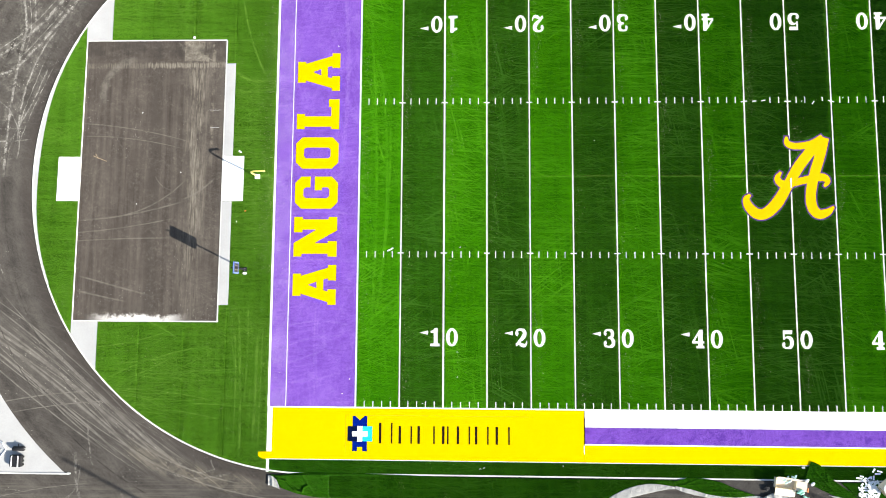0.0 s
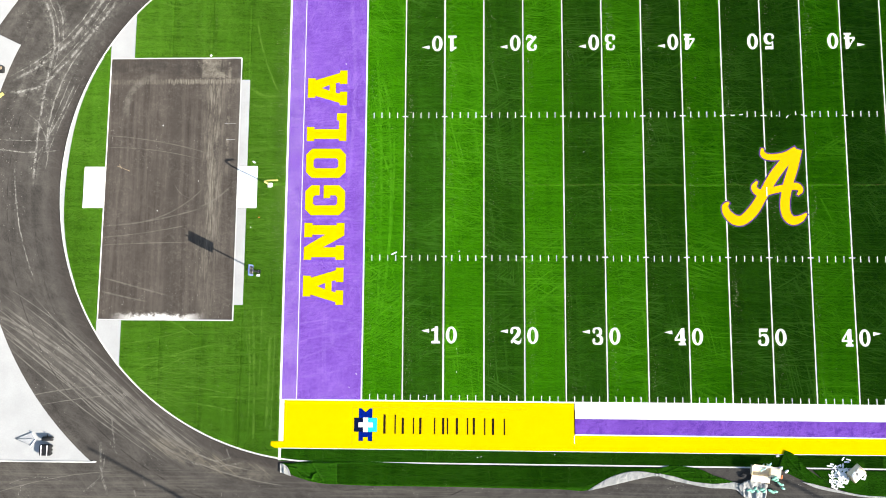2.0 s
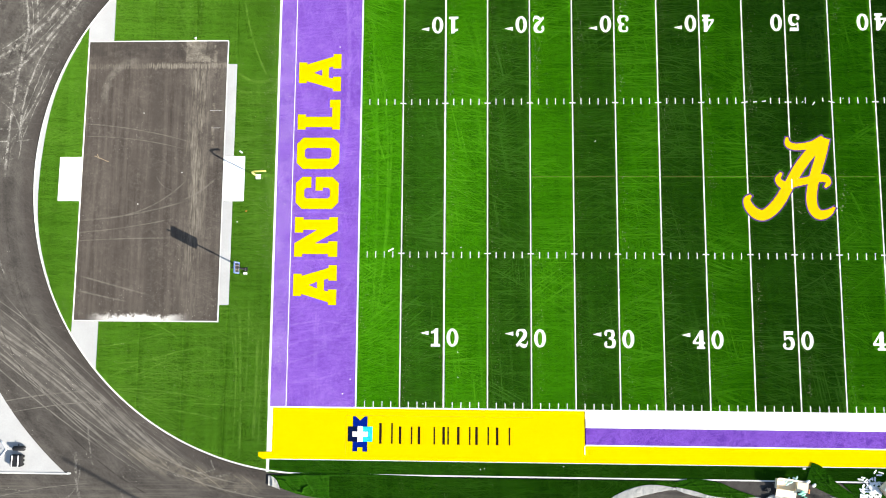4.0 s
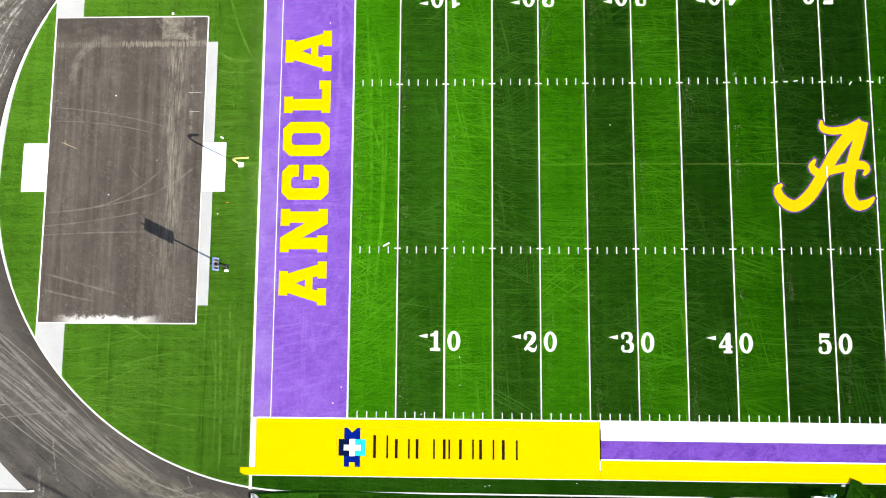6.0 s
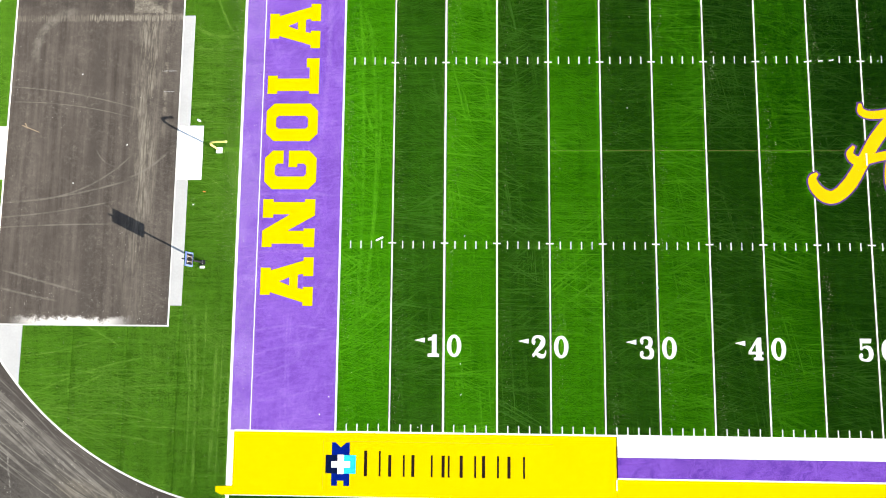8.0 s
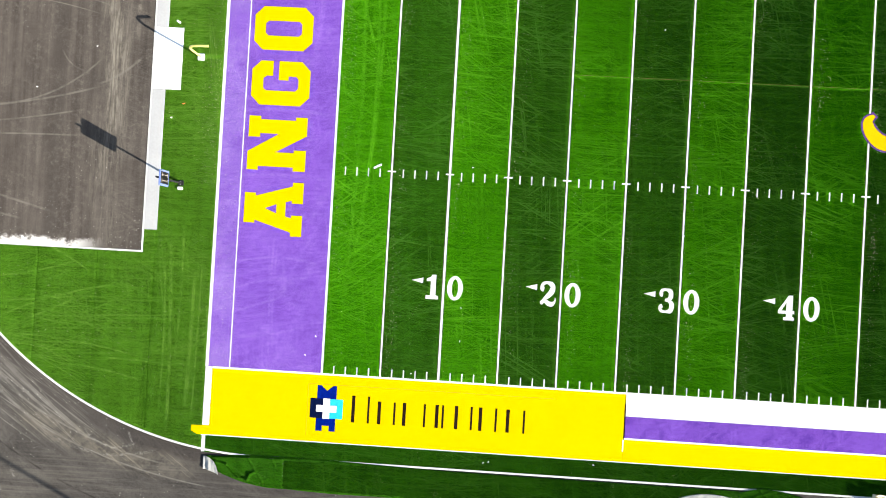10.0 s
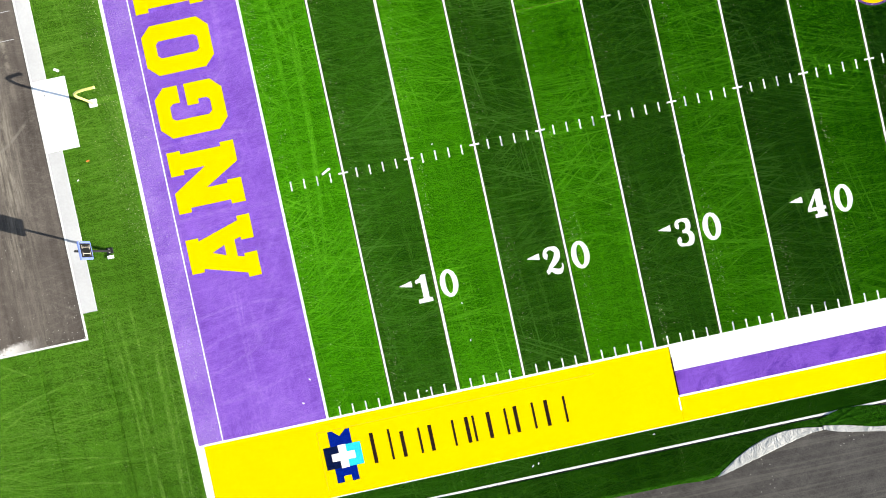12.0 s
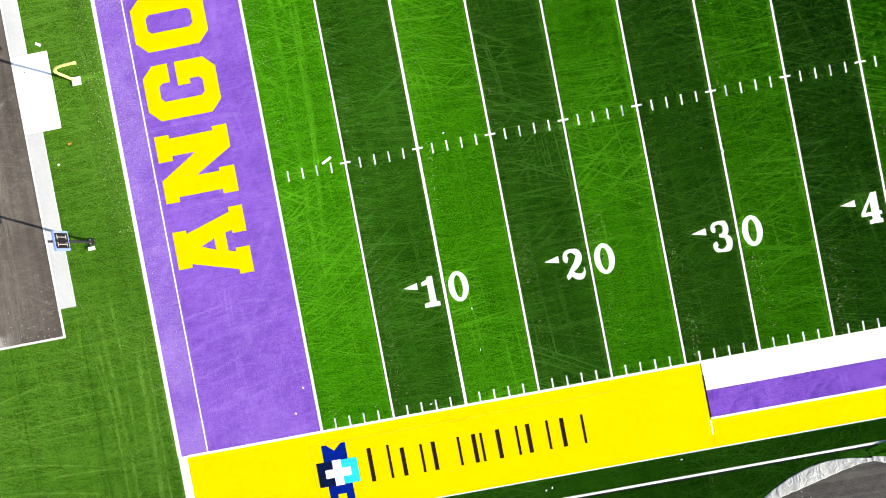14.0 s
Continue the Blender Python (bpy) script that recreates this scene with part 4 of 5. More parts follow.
def digit(char):
    """One slab-serif digit, 1 wide and 1 high in its own space, as a bmesh."""
    bm = bmesh.new()
    if char == "0":
        prism([ellipse(0.5, 0.5, 0.5, 0.5), ellipse(0.5, 0.5, 0.2, 0.37)], -0.02, 0.007, bm)
    elif char == "1":
        prism([[(0.0, 0), (1, 0), (1, 0.14), (0.78, 0.16), (0.78, 1), (0.45, 1), (0.35, 0.9), (0.02, 0.84), (0.02, 0.72), (0.36, 0.74), (0.36, 0.16), (0, 0.14)]], -0.02, 0.007, bm)
    elif char == "4":
        prism([[(0.34, 0), (1, 0), (1, 0.12), (0.88, 0.14), (0.88, 0.26), (1, 0.26), (1, 0.38), (0.88, 0.38), (0.88, 1), (0.62, 1), (0, 0.38), (0, 0.26), (0.5, 0.26), (0.5, 0.14), (0.34, 0.12)], [(0.2, 0.38), (0.5, 0.38), (0.5, 0.72)]], -0.02, 0.007, bm)
    elif char == "2":
        ribbon([(0.24, 0.66, 0.2), (0.12, 0.74, 0.24), (0.2, 0.90, 0.15), (0.46, 0.95, 0.12), (0.74, 0.85, 0.26), (0.78, 0.68, 0.32), (0.6, 0.48, 0.25), (0.32, 0.3, 0.16), (0.12, 0.1, 0.16)], -0.02, 0.007, 0, bm)
        ribbon([(0.06, 0.1, 0.16), (0.3, 0.2, 0.16), (0.55, 0.1, 0.2), (0.8, 0.08, 0.18), (0.95, 0.2, 0.1), (0.97, 0.34, 0.05)], -0.02, 0.008, 0, bm)
    elif char == "3":
        ribbon([(0.26, 0.72, 0.16), (0.14, 0.78, 0.2), (0.22, 0.91, 0.14), (0.48, 0.95, 0.1), (0.73, 0.86, 0.24), (0.75, 0.68, 0.28), (0.6, 0.55, 0.14), (0.4, 0.53, 0.1)], -0.02, 0.007, 0, bm)
        ribbon([(0.4, 0.53, 0.1), (0.66, 0.49, 0.14), (0.83, 0.32, 0.3), (0.76, 0.12, 0.24), (0.48, 0.05, 0.1), (0.2, 0.09, 0.14), (0.12, 0.22, 0.2), (0.26, 0.3, 0.16)], -0.02, 0.008, 0, bm)
    else:
        prism([[(0.12, 1), (0.9, 1), (0.84, 0.8), (0.26, 0.8), (0.26, 0.5), (0.12, 0.5)]], -0.02, 0.007, bm)
        ribbon([(0.18, 0.52, 0.06), (0.42, 0.63, 0.1), (0.72, 0.56, 0.24), (0.83, 0.34, 0.32), (0.72, 0.12, 0.22), (0.45, 0.05, 0.1), (0.2, 0.1, 0.14), (0.12, 0.22, 0.2), (0.26, 0.3, 0.16)], -0.02, 0.008, 0, bm)
    return bm


DIGIT_MESH = {}


def number(text, x, y, far):
    """Two digits either side of a yard line, turned round on the far side, with the arrow to the nearer goal."""
    ob = thing("yard_number", f"white inlaid yard number {text} on green turf", "yard number", "yard numbers", at=(x, y, 0))
    flip = -1 if far else 1
    if far:
        ob.rotation_euler = (0, 0, math.pi)
    for k, char in enumerate(text):
        width = 0.98 if char == "1" else 1.24
        if char not in DIGIT_MESH:
            first = part("digit", digit(char), WHITE, ob)
            DIGIT_MESH[char] = first.data
        else:
            first = new("digit", DIGIT_MESH[char])
            first.parent = ob
        first.scale = (width, 1.9, 1)
        first.location = ((-0.38 - width) if k == 0 else 0.28, -0.95, 0)
    side = -1 if x < 45 else 1 if x > 47 else 0
    if side:
        left = side * flip < 0
        gap = (0.38 + (0.98 if text[0] == "1" else 1.24) + 0.25) if left else 1.82
        tip = -1 if left else 1
        part("arrow", prism([[(tip * gap, 0.24), (tip * (gap + 0.9), 0.46), (tip * gap, 0.68)]], -0.02, 0.007), WHITE, ob)


for k, text in enumerate(("10", "20", "30", "40", "50", "40"), start=1):
    for far in (False, True):
        number(text, 10 * k * YARD, 160 / 3 * YARD - 7.41 + 0.07 if far else 7.41, far)

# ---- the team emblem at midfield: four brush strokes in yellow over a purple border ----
STROKES = [
    [(4.00, 8.59, 1.00), (2.85, 7.62, 1.06), (1.26, 5.69, 1.12), (0.01, 3.63, 1.06), (-1.23, 1.69, 1.18), (-2.44, 0.60, 1.12), (-3.37, 0.60, 1.12), (-4.16, 1.33, 0.94), (-4.37, 2.12, 0.71), (-3.94, 2.60, 0.24)],
    [(4.00, 8.71, 1.00), (3.47, 6.84, 1.06), (2.74, 4.60, 1.06), (2.32, 2.60, 1.06), (2.44, 1.21, 1.06), (3.06, 0.54, 1.00), (3.95, 0.73, 0.77), (4.67, 1.33, 0.24)],
    [(3.82, 8.65, 0.83), (2.51, 7.99, 0.77), (0.93, 7.80, 0.71), (0.12, 8.11, 0.65), (0.03, 8.83, 0.24)],
    [(-0.69, 5.02, 0.24), (-1.07, 4.30, 0.65), (-0.45, 3.69, 0.83), (1.08, 3.99, 0.77), (2.73, 4.36, 0.77), (3.73, 4.42, 0.83), (4.12, 3.99, 0.59), (3.75, 3.45, 0.24)],
]
mark = thing("team_emblem", "yellow brush-stroke emblem with thin purple border on turf", "emblem")
for k, stroke in enumerate(STROKES):
    rows_m = [(45.4 + u, 19.95 + v, w) for u, v, w in stroke]
    border = part("stroke_border", ribbon(rows_m, -0.02, 0.010 + 0.0003 * k, 0.15), PLUM, mark, "thin purple border")
    part("stroke", ribbon(rows_m, -0.02, 0.014 + 0.0003 * k), GOLD, border, "golden yellow stroke")
part("line_patch", slab(45.67, 23.25, 45.79, 24.3, -0.01, 0.02), WHITE, mark, "white line left across the emblem")


# ---- goal post: a gooseneck without its crossbar ----
def gooseneck(x, y):
    ob = thing("goal_post", "yellow gooseneck goal post without crossbar on white base", "goal post", at=(x, y, 0))
    bend = smooth_line([(0, 0, 0.05), (0, 0, 1.2), (-0.02, 0, 1.8), (0.1, 0, 2.3), (0.45, 0, 2.66), (1.0, 0, 2.82), (1.7, 0, 2.86)], 5)
    part("neck", tube([tuple(p) for p in bend], 0.082, 14), POST_YELLOW, ob)
    plate = part("base_plate", box(0, 0, 0.05, 0.54, 0.52, 0.10, bevel=0.02), WHITE_PAINT, ob, "square white base plate")
    part("end_cap", tube([(1.69, 0, 2.86), (1.71, 0, 2.86)], 0.10, 14), POST_YELLOW, ob)
    for sx in (-0.2, 0.2):
        for sy in (-0.19, 0.19):
            part("bolt", tube([(sx, sy, 0.09), (sx, sy, 0.15)], 0.03, 6), STEEL, plate)
    return ob


gooseneck(-11.08, 24.52)


# ---- play clock on its pole ----
def play_clock(x, y):
    ob = thing("play_clock", "blue-framed play clock with dark display on black pole", "play clock", at=(x, y, 0))
    part("pole", tube([(0, 0, 0), (0, 0, 4.05)], [0.085, 0.07], 12), BLACK, ob)
    part("foot_plate", box(0, 0, 0.03, 0.42, 0.42, 0.06, bevel=0.01), BLACK, ob)
    for sy in (-1, 1):
        part("foot_bracket", box(0.0, 0.11 * sy, 0.12, 0.04, 0.08, 0.18, bevel=0.01), STEEL, ob)
    case = part("case", box(0.19, 0, 3.27, 0.12, 1.18, 1.34, bevel=0.02), PANEL_BLUE, ob, "periwinkle blue metal case")
    part("display", box(0.252, 0, 3.28, 0.02, 0.90, 1.16, bevel=0.006), DISPLAY, case, "black glass display")
    for sy in (-0.21, 0.21):
        for name, dy, dz, wy, wz in (("segment", 0, 0.40, 0.26, 0.04), ("segment", 0, -0.40, 0.26, 0.04), ("segment", 0, 0.0, 0.035, 0.74)):
            part(name, box(0.264, sy + dy, 3.28 + dz, 0.008, wy, wz), AMBER, case)
    part("badge", box(0.254, 0.515, 3.80, 0.012, 0.10, 0.12), DISPLAY, case)
    part("badge_mark", box(0.262, 0.515, 3.80, 0.008, 0.06, 0.03), WHITE_PAINT, case)
    for sz in (2.85, 3.7):
        part("clamp", box(0.08, 0, sz, 0.2, 0.2, 0.06, bevel=0.01), STEEL, ob)
    return ob


play_clock(-12.1, 14.45)
base_box = thing("junction_box", "small white plastic box at the foot of the pole", "box", at=(-12.1, 14.02, 0))
part("body", box(0, 0, 0.08, 0.34, 0.2, 0.16, bevel=0.02), WHITE_PAINT, base_box)
part("lid", box(0, 0, 0.17, 0.36, 0.22, 0.03, bevel=0.008), WHITE_PAINT, base_box)


# ---- light masts beyond the near side, whose shadows fall on the track ----
def mast(x, y, height):
    ob = thing("light_pole", "tall grey steel pole beside the track", "light pole", "poles by the track", at=(x, y, -0.03))
    part("shaft", tube([(0, 0, 0), (0, 0, height)], [0.26, 0.13], 14), STEEL, ob)
    part("foot", tube([(0, 0, -0.1), (0, 0, 0.5)], 0.4, 16), CONCRETE, ob)
    return ob


mast(16.7, -28.8, 22.0)
mast(93.7, -31.2, 22.0)


# ---- loose turf along the near kerb, with its grey backing turned up ----
def sheet(name, upper, lower, material, label, lift=0.03, wrinkle=0.03, seed=0.0, down=10, fold=2.2, category="turf flap", creases=(), fine=10, ridge=0.13):
    """A thin limp sheet between two edges."""
    a, b = smooth_line(upper, fine), smooth_line(lower, fine)
    count = max(len(a), len(b))
    pick = lambda rows, i: rows[min(int(round(i * (len(rows) - 1) / (count - 1))), len(rows) - 1)]
    bm = bmesh.new()
    grid = []
    for i in range(count):
        p, q = pick(a, i), pick(b, i)
        row = []
        for j in range(down + 1):
            s = j / down
            x, y = p[0] * (1 - s) + q[0] * s, p[1] * (1 - s) + q[1] * s
            z = lift + wrinkle * (noise.noise((x * fold + seed, y * 0.8, seed)) + 0.6 * noise.noise((x * fold * 2.3, y * 2.5, seed + 4)))
            for x1, y1, x2, y2, height in creases:
                run = max(0.0, min(1.0, ((x - x1) * (x2 - x1) + (y - y1) * (y2 - y1)) / ((x2 - x1) ** 2 + (y2 - y1) ** 2)))
                away = math.hypot(x - x1 - run * (x2 - x1), y - y1 - run * (y2 - y1))
                z += height * max(0.0, 1.0 - away / ridge)
            row.append(bm.verts.new((x, y, max(z, -0.02))))
        grid.append(row)
    for r, t in zip(grid, grid[1:]):
        for j in range(down):
            f = bm.faces.new((r[j], r[j + 1], t[j + 1], t[j]))
            f.smooth = True
    bm.normal_update()
    if sum(f.normal.z for f in bm.faces) < 0:
        bmesh.ops.reverse_faces(bm, faces=bm.faces)
    under = bm.copy()
    bmesh.ops.translate(under, verts=under.verts, vec=(0, 0, -0.016))
    bmesh.ops.reverse_faces(under, faces=under.faces)
    bmesh.ops.solidify(bm, geom=bm.faces[:], thickness=0.012)
    ob = thing(name, label, category)
    part("turf_face", bm, material, ob)
    part("underside", under, BACKING, ob, "grey woven underside")
    return ob


SOUTH = CY - INNER
sheet("turf_flap", [(-8.7, -6.84), (-7.5, -6.82), (-6.2, -6.66), (-4.0, -6.60), (1.0, -6.62), (5.0, -6.72), (10.0, -6.83), (16, -6.86), (22, -6.86), (25.5, -6.86), (28, -6.86), (30, -6.86), (31.5, -6.86), (33, -6.88)],
      [(-8.8, -7.3), (-8.0, -7.95), (-6.8, -8.45), (-4.6, -8.95), (0.8, -9.2), (5.0, -9.2), (10.0, -9.2), (16, -9.25), (22, -9.3), (25.0, -9.33), (27.4, -8.0), (29.4, -7.38), (31.1, -7.30), (32.8, -7.5)],
      TURF_LOOSE, "loose dark green turf edge lying over the asphalt", 0.05, 0.02, 1.0, 12, 0.5)
sheet("turf_backing", [(25.4, -9.12), (27.45, -7.95), (29.4, -7.33), (31.1, -7.26), (32.8, -7.53)], [(25.1, -9.40), (27.43, -8.84), (29.87, -8.24), (31.8, -7.80), (32.8, -7.74)], BACKING, "turned-up grey turf backing with creases", 0.08, 0.07, 2.0, 12, 4.5)
sheet("turf_backing", [(32.8, -7.43), (34.5, -7.76), (36.4, -8.25), (38.8, -8.46), (40.7, -8.26), (41.66, -8.45)], [(32.8, -7.71), (34.0, -8.12), (35.9, -8.5), (38.3, -8.9), (40.9, -9.02), (41.85, -9.78)], BACKING, "turned-up grey turf backing with creases", 0.08, 0.07, 3.0, 10, 4.5)
sheet("turf_flap", [(32.6, -7.0), (34.0, -6.62), (35.4, -6.62), (37.4, -7.0), (38.8, -7.58), (40.7, -8.2)], [(32.8, -7.40), (34.5, -7.76), (36.4, -8.25), (38.0, -8.4), (38.8, -8.46), (40.7, -8.3)], TURF_LOOSE, "loose dark green turf tongue rumpled over the kerb", 0.08, 0.03, 5.0, 30, 1.4, fine=24,
      creases=((33.2, -7.35, 36.8, -7.15, 0.08), (35.0, -7.9, 39.4, -7.9, 0.08), (34.3, -6.75, 35.6, -7.9, 0.07), (37.0, -7.0, 38.2, -8.2, 0.07), (33.6, -7.3, 35.2, -6.7, 0.07)))
sheet("turf_backing", [(41.2, -8.6), (42.4, -8.0), (43.4, -8.0), (44.5, -8.45)], [(41.85, -9.75), (42.6, -10.2), (43.4, -10.1), (44.2, -9.9)], BACKING, "crumpled sheet of grey turf backing", 0.16, 0.16, 7.0, 14, 3.0)
sheet("turf_flap", [(46.48, -4.8), (47.42, -5.22), (48.67, -6.62), (50.28, -7.78), (51.3, -8.5)], [(45.81, -6.54), (46.5, -7.12), (47.6, -7.7), (49.07, -8.27), (51.1, -8.72)], TURF_LOOSE, "dark green turf flap folded over the yellow band", 0.09, 0.03, 9.0, 40, 1.4, fine=24,
      creases=((46.78, -5.70, 48.46, -7.62, 0.08), (47.04, -6.60, 48.93, -6.06, 0.07), (46.74, -6.77, 48.86, -7.61, 0.07), (47.9, -5.75, 48.1, -6.9, 0.06), (46.6, -6.2, 47.3, -7.3, 0.05), (48.9, -6.9, 50.0, -8.0, 0.05)))
sheet("turf_flap", [(49.4, -6.88), (53, -6.86), (58, -6.86), (66, -6.86)], [(50.6, -8.0), (52.6, -9.0), (55.5, -9.5), (66, -9.6)], TURF_LOOSE, "loose dark green turf edge lying over the asphalt", 0.05, 0.03, 11.0, 10, 0.7)
sheet("turf_backing", [(48.1, -8.1), (49.8, -8.42), (51.4, -8.82), (54.9, -9.47), (60, -9.62)], [(48.5, -8.3), (50.0, -8.84), (52.6, -9.32), (55.0, -9.66), (60, -9.8)], BACKING, "turned-up grey turf backing with creases", 0.08, 0.05, 13.0, 8, 3.2)
sheet("turf_backing", [(-9.0, -6.9), (-8.6, -6.95), (-8.0, -7.4)], [(-8.95, -7.9), (-8.5, -8.0), (-7.7, -8.3)], BACKING, "small creased corner of grey turf backing", 0.10, 0.10, 15.0, 8, 3.0)
sheet("turf_flap", [(-8.3, -6.95), (-6.5, -6.85), (-4.5, -6.75), (-2.6, -6.75)], [(-7.6, -8.1), (-5.9, -8.66), (-4.3, -9.0), (-2.6, -9.1)], TURF_LOOSE, "rumpled green turf corner", 0.11, 0.03, 17.0, 34, 1.2, fine=24,
      creases=((-7.99, -7.24, -7.09, -7.42, 0.14), (-7.09, -7.42, -6.07, -8.36, 0.16), (-6.07, -8.36, -5.37, -8.54, 0.18), (-5.37, -8.54, -5.20, -8.06, 0.14), (-5.20, -8.06, -4.79, -7.87, 0.12), (-5.41, -6.82, -4.18, -8.62, 0.08), (-3.53, -6.79, -3.11, -7.56, 0.07)))


# ---- the two burst cartons and what has spilled from them ----
def carton(x, y, turn, sx, sy, sz, splay, reaches, label):
    """An open cardboard bin with four flaps folded out."""
    ob = thing("carton", label, "carton", at=(x, y, -0.02))
    ob.rotation_euler = (0, 0, radians(turn))
    part("bottom", box(0, 0, 0.015, sx, sy, 0.03), CARDBOARD, ob)
    for k, (dx, dy, wx, wy) in enumerate(((0, sy / 2, sx, 0.02), (0, -sy / 2, sx, 0.02), (sx / 2, 0, 0.02, sy), (-sx / 2, 0, 0.02, sy))):
        side = part("side", box(dx, dy, sz / 2, wx, wy, sz), CARDBOARD, ob)
        lean, reach = radians(splay[k]), reaches[k]
        away = Vector((dx, dy, 0)).normalized()
        axis = Vector((-away.y, away.x, 0))
        mid = Vector((dx, dy, sz)) + reach / 2 * (away * math.cos(lean) + Vector((0, 0, math.sin(lean))))
        tilt = Matrix.Rotation(-lean, 4, axis)
        size = (wx, reach, 0.015) if dy else (reach, wy, 0.015)
        part("flap", box(*mid, *size, turn=tilt), CARDBOARD, side)
    return ob


carton(43.75, -7.0, -7, 2.0, 0.95, 0.42, (55, -9, 4, 62), (0.4, 0.72, 1.05, 0.5), "pale open cardboard bin with splayed flaps, on asphalt")


def drum_carton(x, y, turn):
    ob = thing("carton", "tipped half-crushed pale cardboard drum on the kerb", "carton", at=(x, y, 0))
    ob.rotation_euler, ob.scale = (0, 0, radians(turn)), (1.0, 1.0, 0.5)
    part("wall", tube([(-0.8, 0, 0.72), (0.8, 0, 0.72)], 0.66, 24, caps=False), CARDBOARD, ob)
    part("end", tube([(0.76, 0, 0.72), (0.82, 0, 0.72)], 0.67, 24), CARDBOARD, ob)
    for s in (-0.78, 0.70):
        part("hoop", tube([(s, 0, 0.72), (s + 0.06, 0, 0.72)], 0.685, 24), WOOD, ob)
    return ob


drum_carton(53.8, -7.1, 42)



def scrap(name, x, y, z, turn, length, width, material, label, group, rounded=False):
    ob = thing(name, label, "scrap", group, at=(x, y, z))
    ob.rotation_euler = (0, 0, radians(turn))
    if rounded:
        bm = bmesh.new()
        bmesh.ops.create_uvsphere(bm, u_segments=12, v_segments=8, radius=1.0, matrix=Matrix.Diagonal((length / 2, width / 2, 0.09, 1)))
        for f in bm.faces:
            f.smooth = True
    else:
        bm = box(0, 0, 0, length, width, 0.05, bevel=0.012)
    part("piece", bm, material, ob)
    return ob


rand = random.Random(7)
for k in range(130):
    a, r = rand.uniform(0, 2 * math.pi), rand.random() ** 0.6
    x, y = 52.2 + 1.05 * r * math.cos(a) + 0.25 * r * math.sin(a), -7.55 + 1.25 * r * math.sin(a)
    scrap("turf_scrap", x, y, 0.06 + 0.22 * rand.random() * (1.2 - r), rand.uniform(0, 180), rand.uniform(0.22, 0.44), rand.uniform(0.10, 0.16), WHITE_PAINT, "white turf offcut strip spilled from a carton", "white offcuts")
for x, y in ((52.67, -5.62), (53.05, -5.95), (53.25, -5.72), (51.47, -6.22), (51.7, -6.5), (51.2, -6.4), (54.81, -7.62), (54.95, -7.5), (54.7, -7.75)):
    scrap("turf_scrap", x, y, 0.10, rand.uniform(0, 180), rand.uniform(0.4, 0.6), 0.14, WHITE_PAINT, "white turf offcut strip spilled from a carton", "white offcuts")
for x, y in ((53.6, -6.95), (53.85, -7.15), (54.05, -6.9), (53.5, -7.25), (53.3, -7.4), (53.7, -7.4), (53.35, -7.0), (53.75, -6.8)):
    scrap("turf_scrap", x, y, 0.71, rand.uniform(0, 180), 0.55, 0.15, WHITE_PAINT, "white turf offcut strip lying on a carton", "white offcuts")
for x, y in ((43.4, -6.43), (43.62, -6.6), (43.9, -6.33), (44.08, -6.71), (44.25, -6.5), (44.49, -6.32), (44.69, -6.22), (43.75, -6.85)):
    scrap("mint_offcut", x, y, 0.48, rand.uniform(20, 160), rand.uniform(0.38, 0.55), 0.17, PALE_MINT, "whitish mint offcut lying in a cardboard bin", "mint offcuts", True)
for x, y in ((44.93, -7.77), (45.2, -7.6), (45.41, -7.95), (45.7, -8.3), (45.95, -8.45), (46.06, -8.82), (44.67, -9.07), (44.95, -9.2), (45.26, -9.18), (42.42, -9.06), (42.75, -9.15), (43.11, -8.86), (43.39, -9.2), (43.8, -8.95), (44.05, -9.15)):
    on_flap = y > -7.8
    scrap("mint_offcut", x, y, 0.52 if on_flap else 0.2, rand.uniform(-40, 40), rand.uniform(0.42, 0.62), rand.uniform(0.22, 0.30), MINT, "pale mint offcut lying among cardboard", "mint offcuts", True)
for x, y in ((45.95, -6.69), (46.53, -7.03)):
    scrap("turf_scrap", x, y, 0.16, rand.uniform(-40, 40), 0.5, 0.32, WHITE_PAINT, "crumpled white scrap beside a carton", "white offcuts", True)
scrap("tape_piece", 45.85, -7.55, 0.5, 80, 0.4, 0.12, ORANGE, "short orange tape piece on cardboard", "litter")
scrap("paper_scrap", 45.71, -5.42, 0.05, 0, 0.34, 0.2, NET, "crumpled grey scrap lying on the turf", "litter")
bag = thing("plastic_bag", "crumpled black plastic bag on asphalt beside a carton", "bag", at=(41.95, -7.55, 0.0))
lump = bmesh.new()
bmesh.ops.create_icosphere(lump, subdivisions=3, radius=1.0)
for v in lump.verts:
    v.co *= 0.75 + 0.5 * noise.noise(v.co * 2.3)
    v.co = Vector((v.co.x * 0.42, v.co.y * 0.34, max(v.co.z * 0.16 + 0.1, -0.02)))
part("film", lump, RUBBER, bag)


# ---- things on the apron ----
def wheel_crate(x, y):
    ob = thing("equipment_crate", "black slatted crate with two white rails on concrete", "crate", at=(x, y, 0))
    body = part("body", box(0, 0, 0.22, 1.25, 1.2, 0.40, bevel=0.06), BLACK, ob)
    for dx in (-0.38, 0.30):
        part("rail", box(dx, 0, 0.45, 0.09, 1.1, 0.06, bevel=0.01), WHITE_PAINT, body, "white rail")
    for k in range(3):
        part("slat", box(0.0, -0.36 + 0.36 * k, 0.43, 1.05, 0.07, 0.03), BLACK, body)
        part("foot", box(0.66, -0.4 + 0.4 * k, 0.1, 0.12, 0.2, 0.18, bevel=0.02), RUBBER, ob)
    return ob


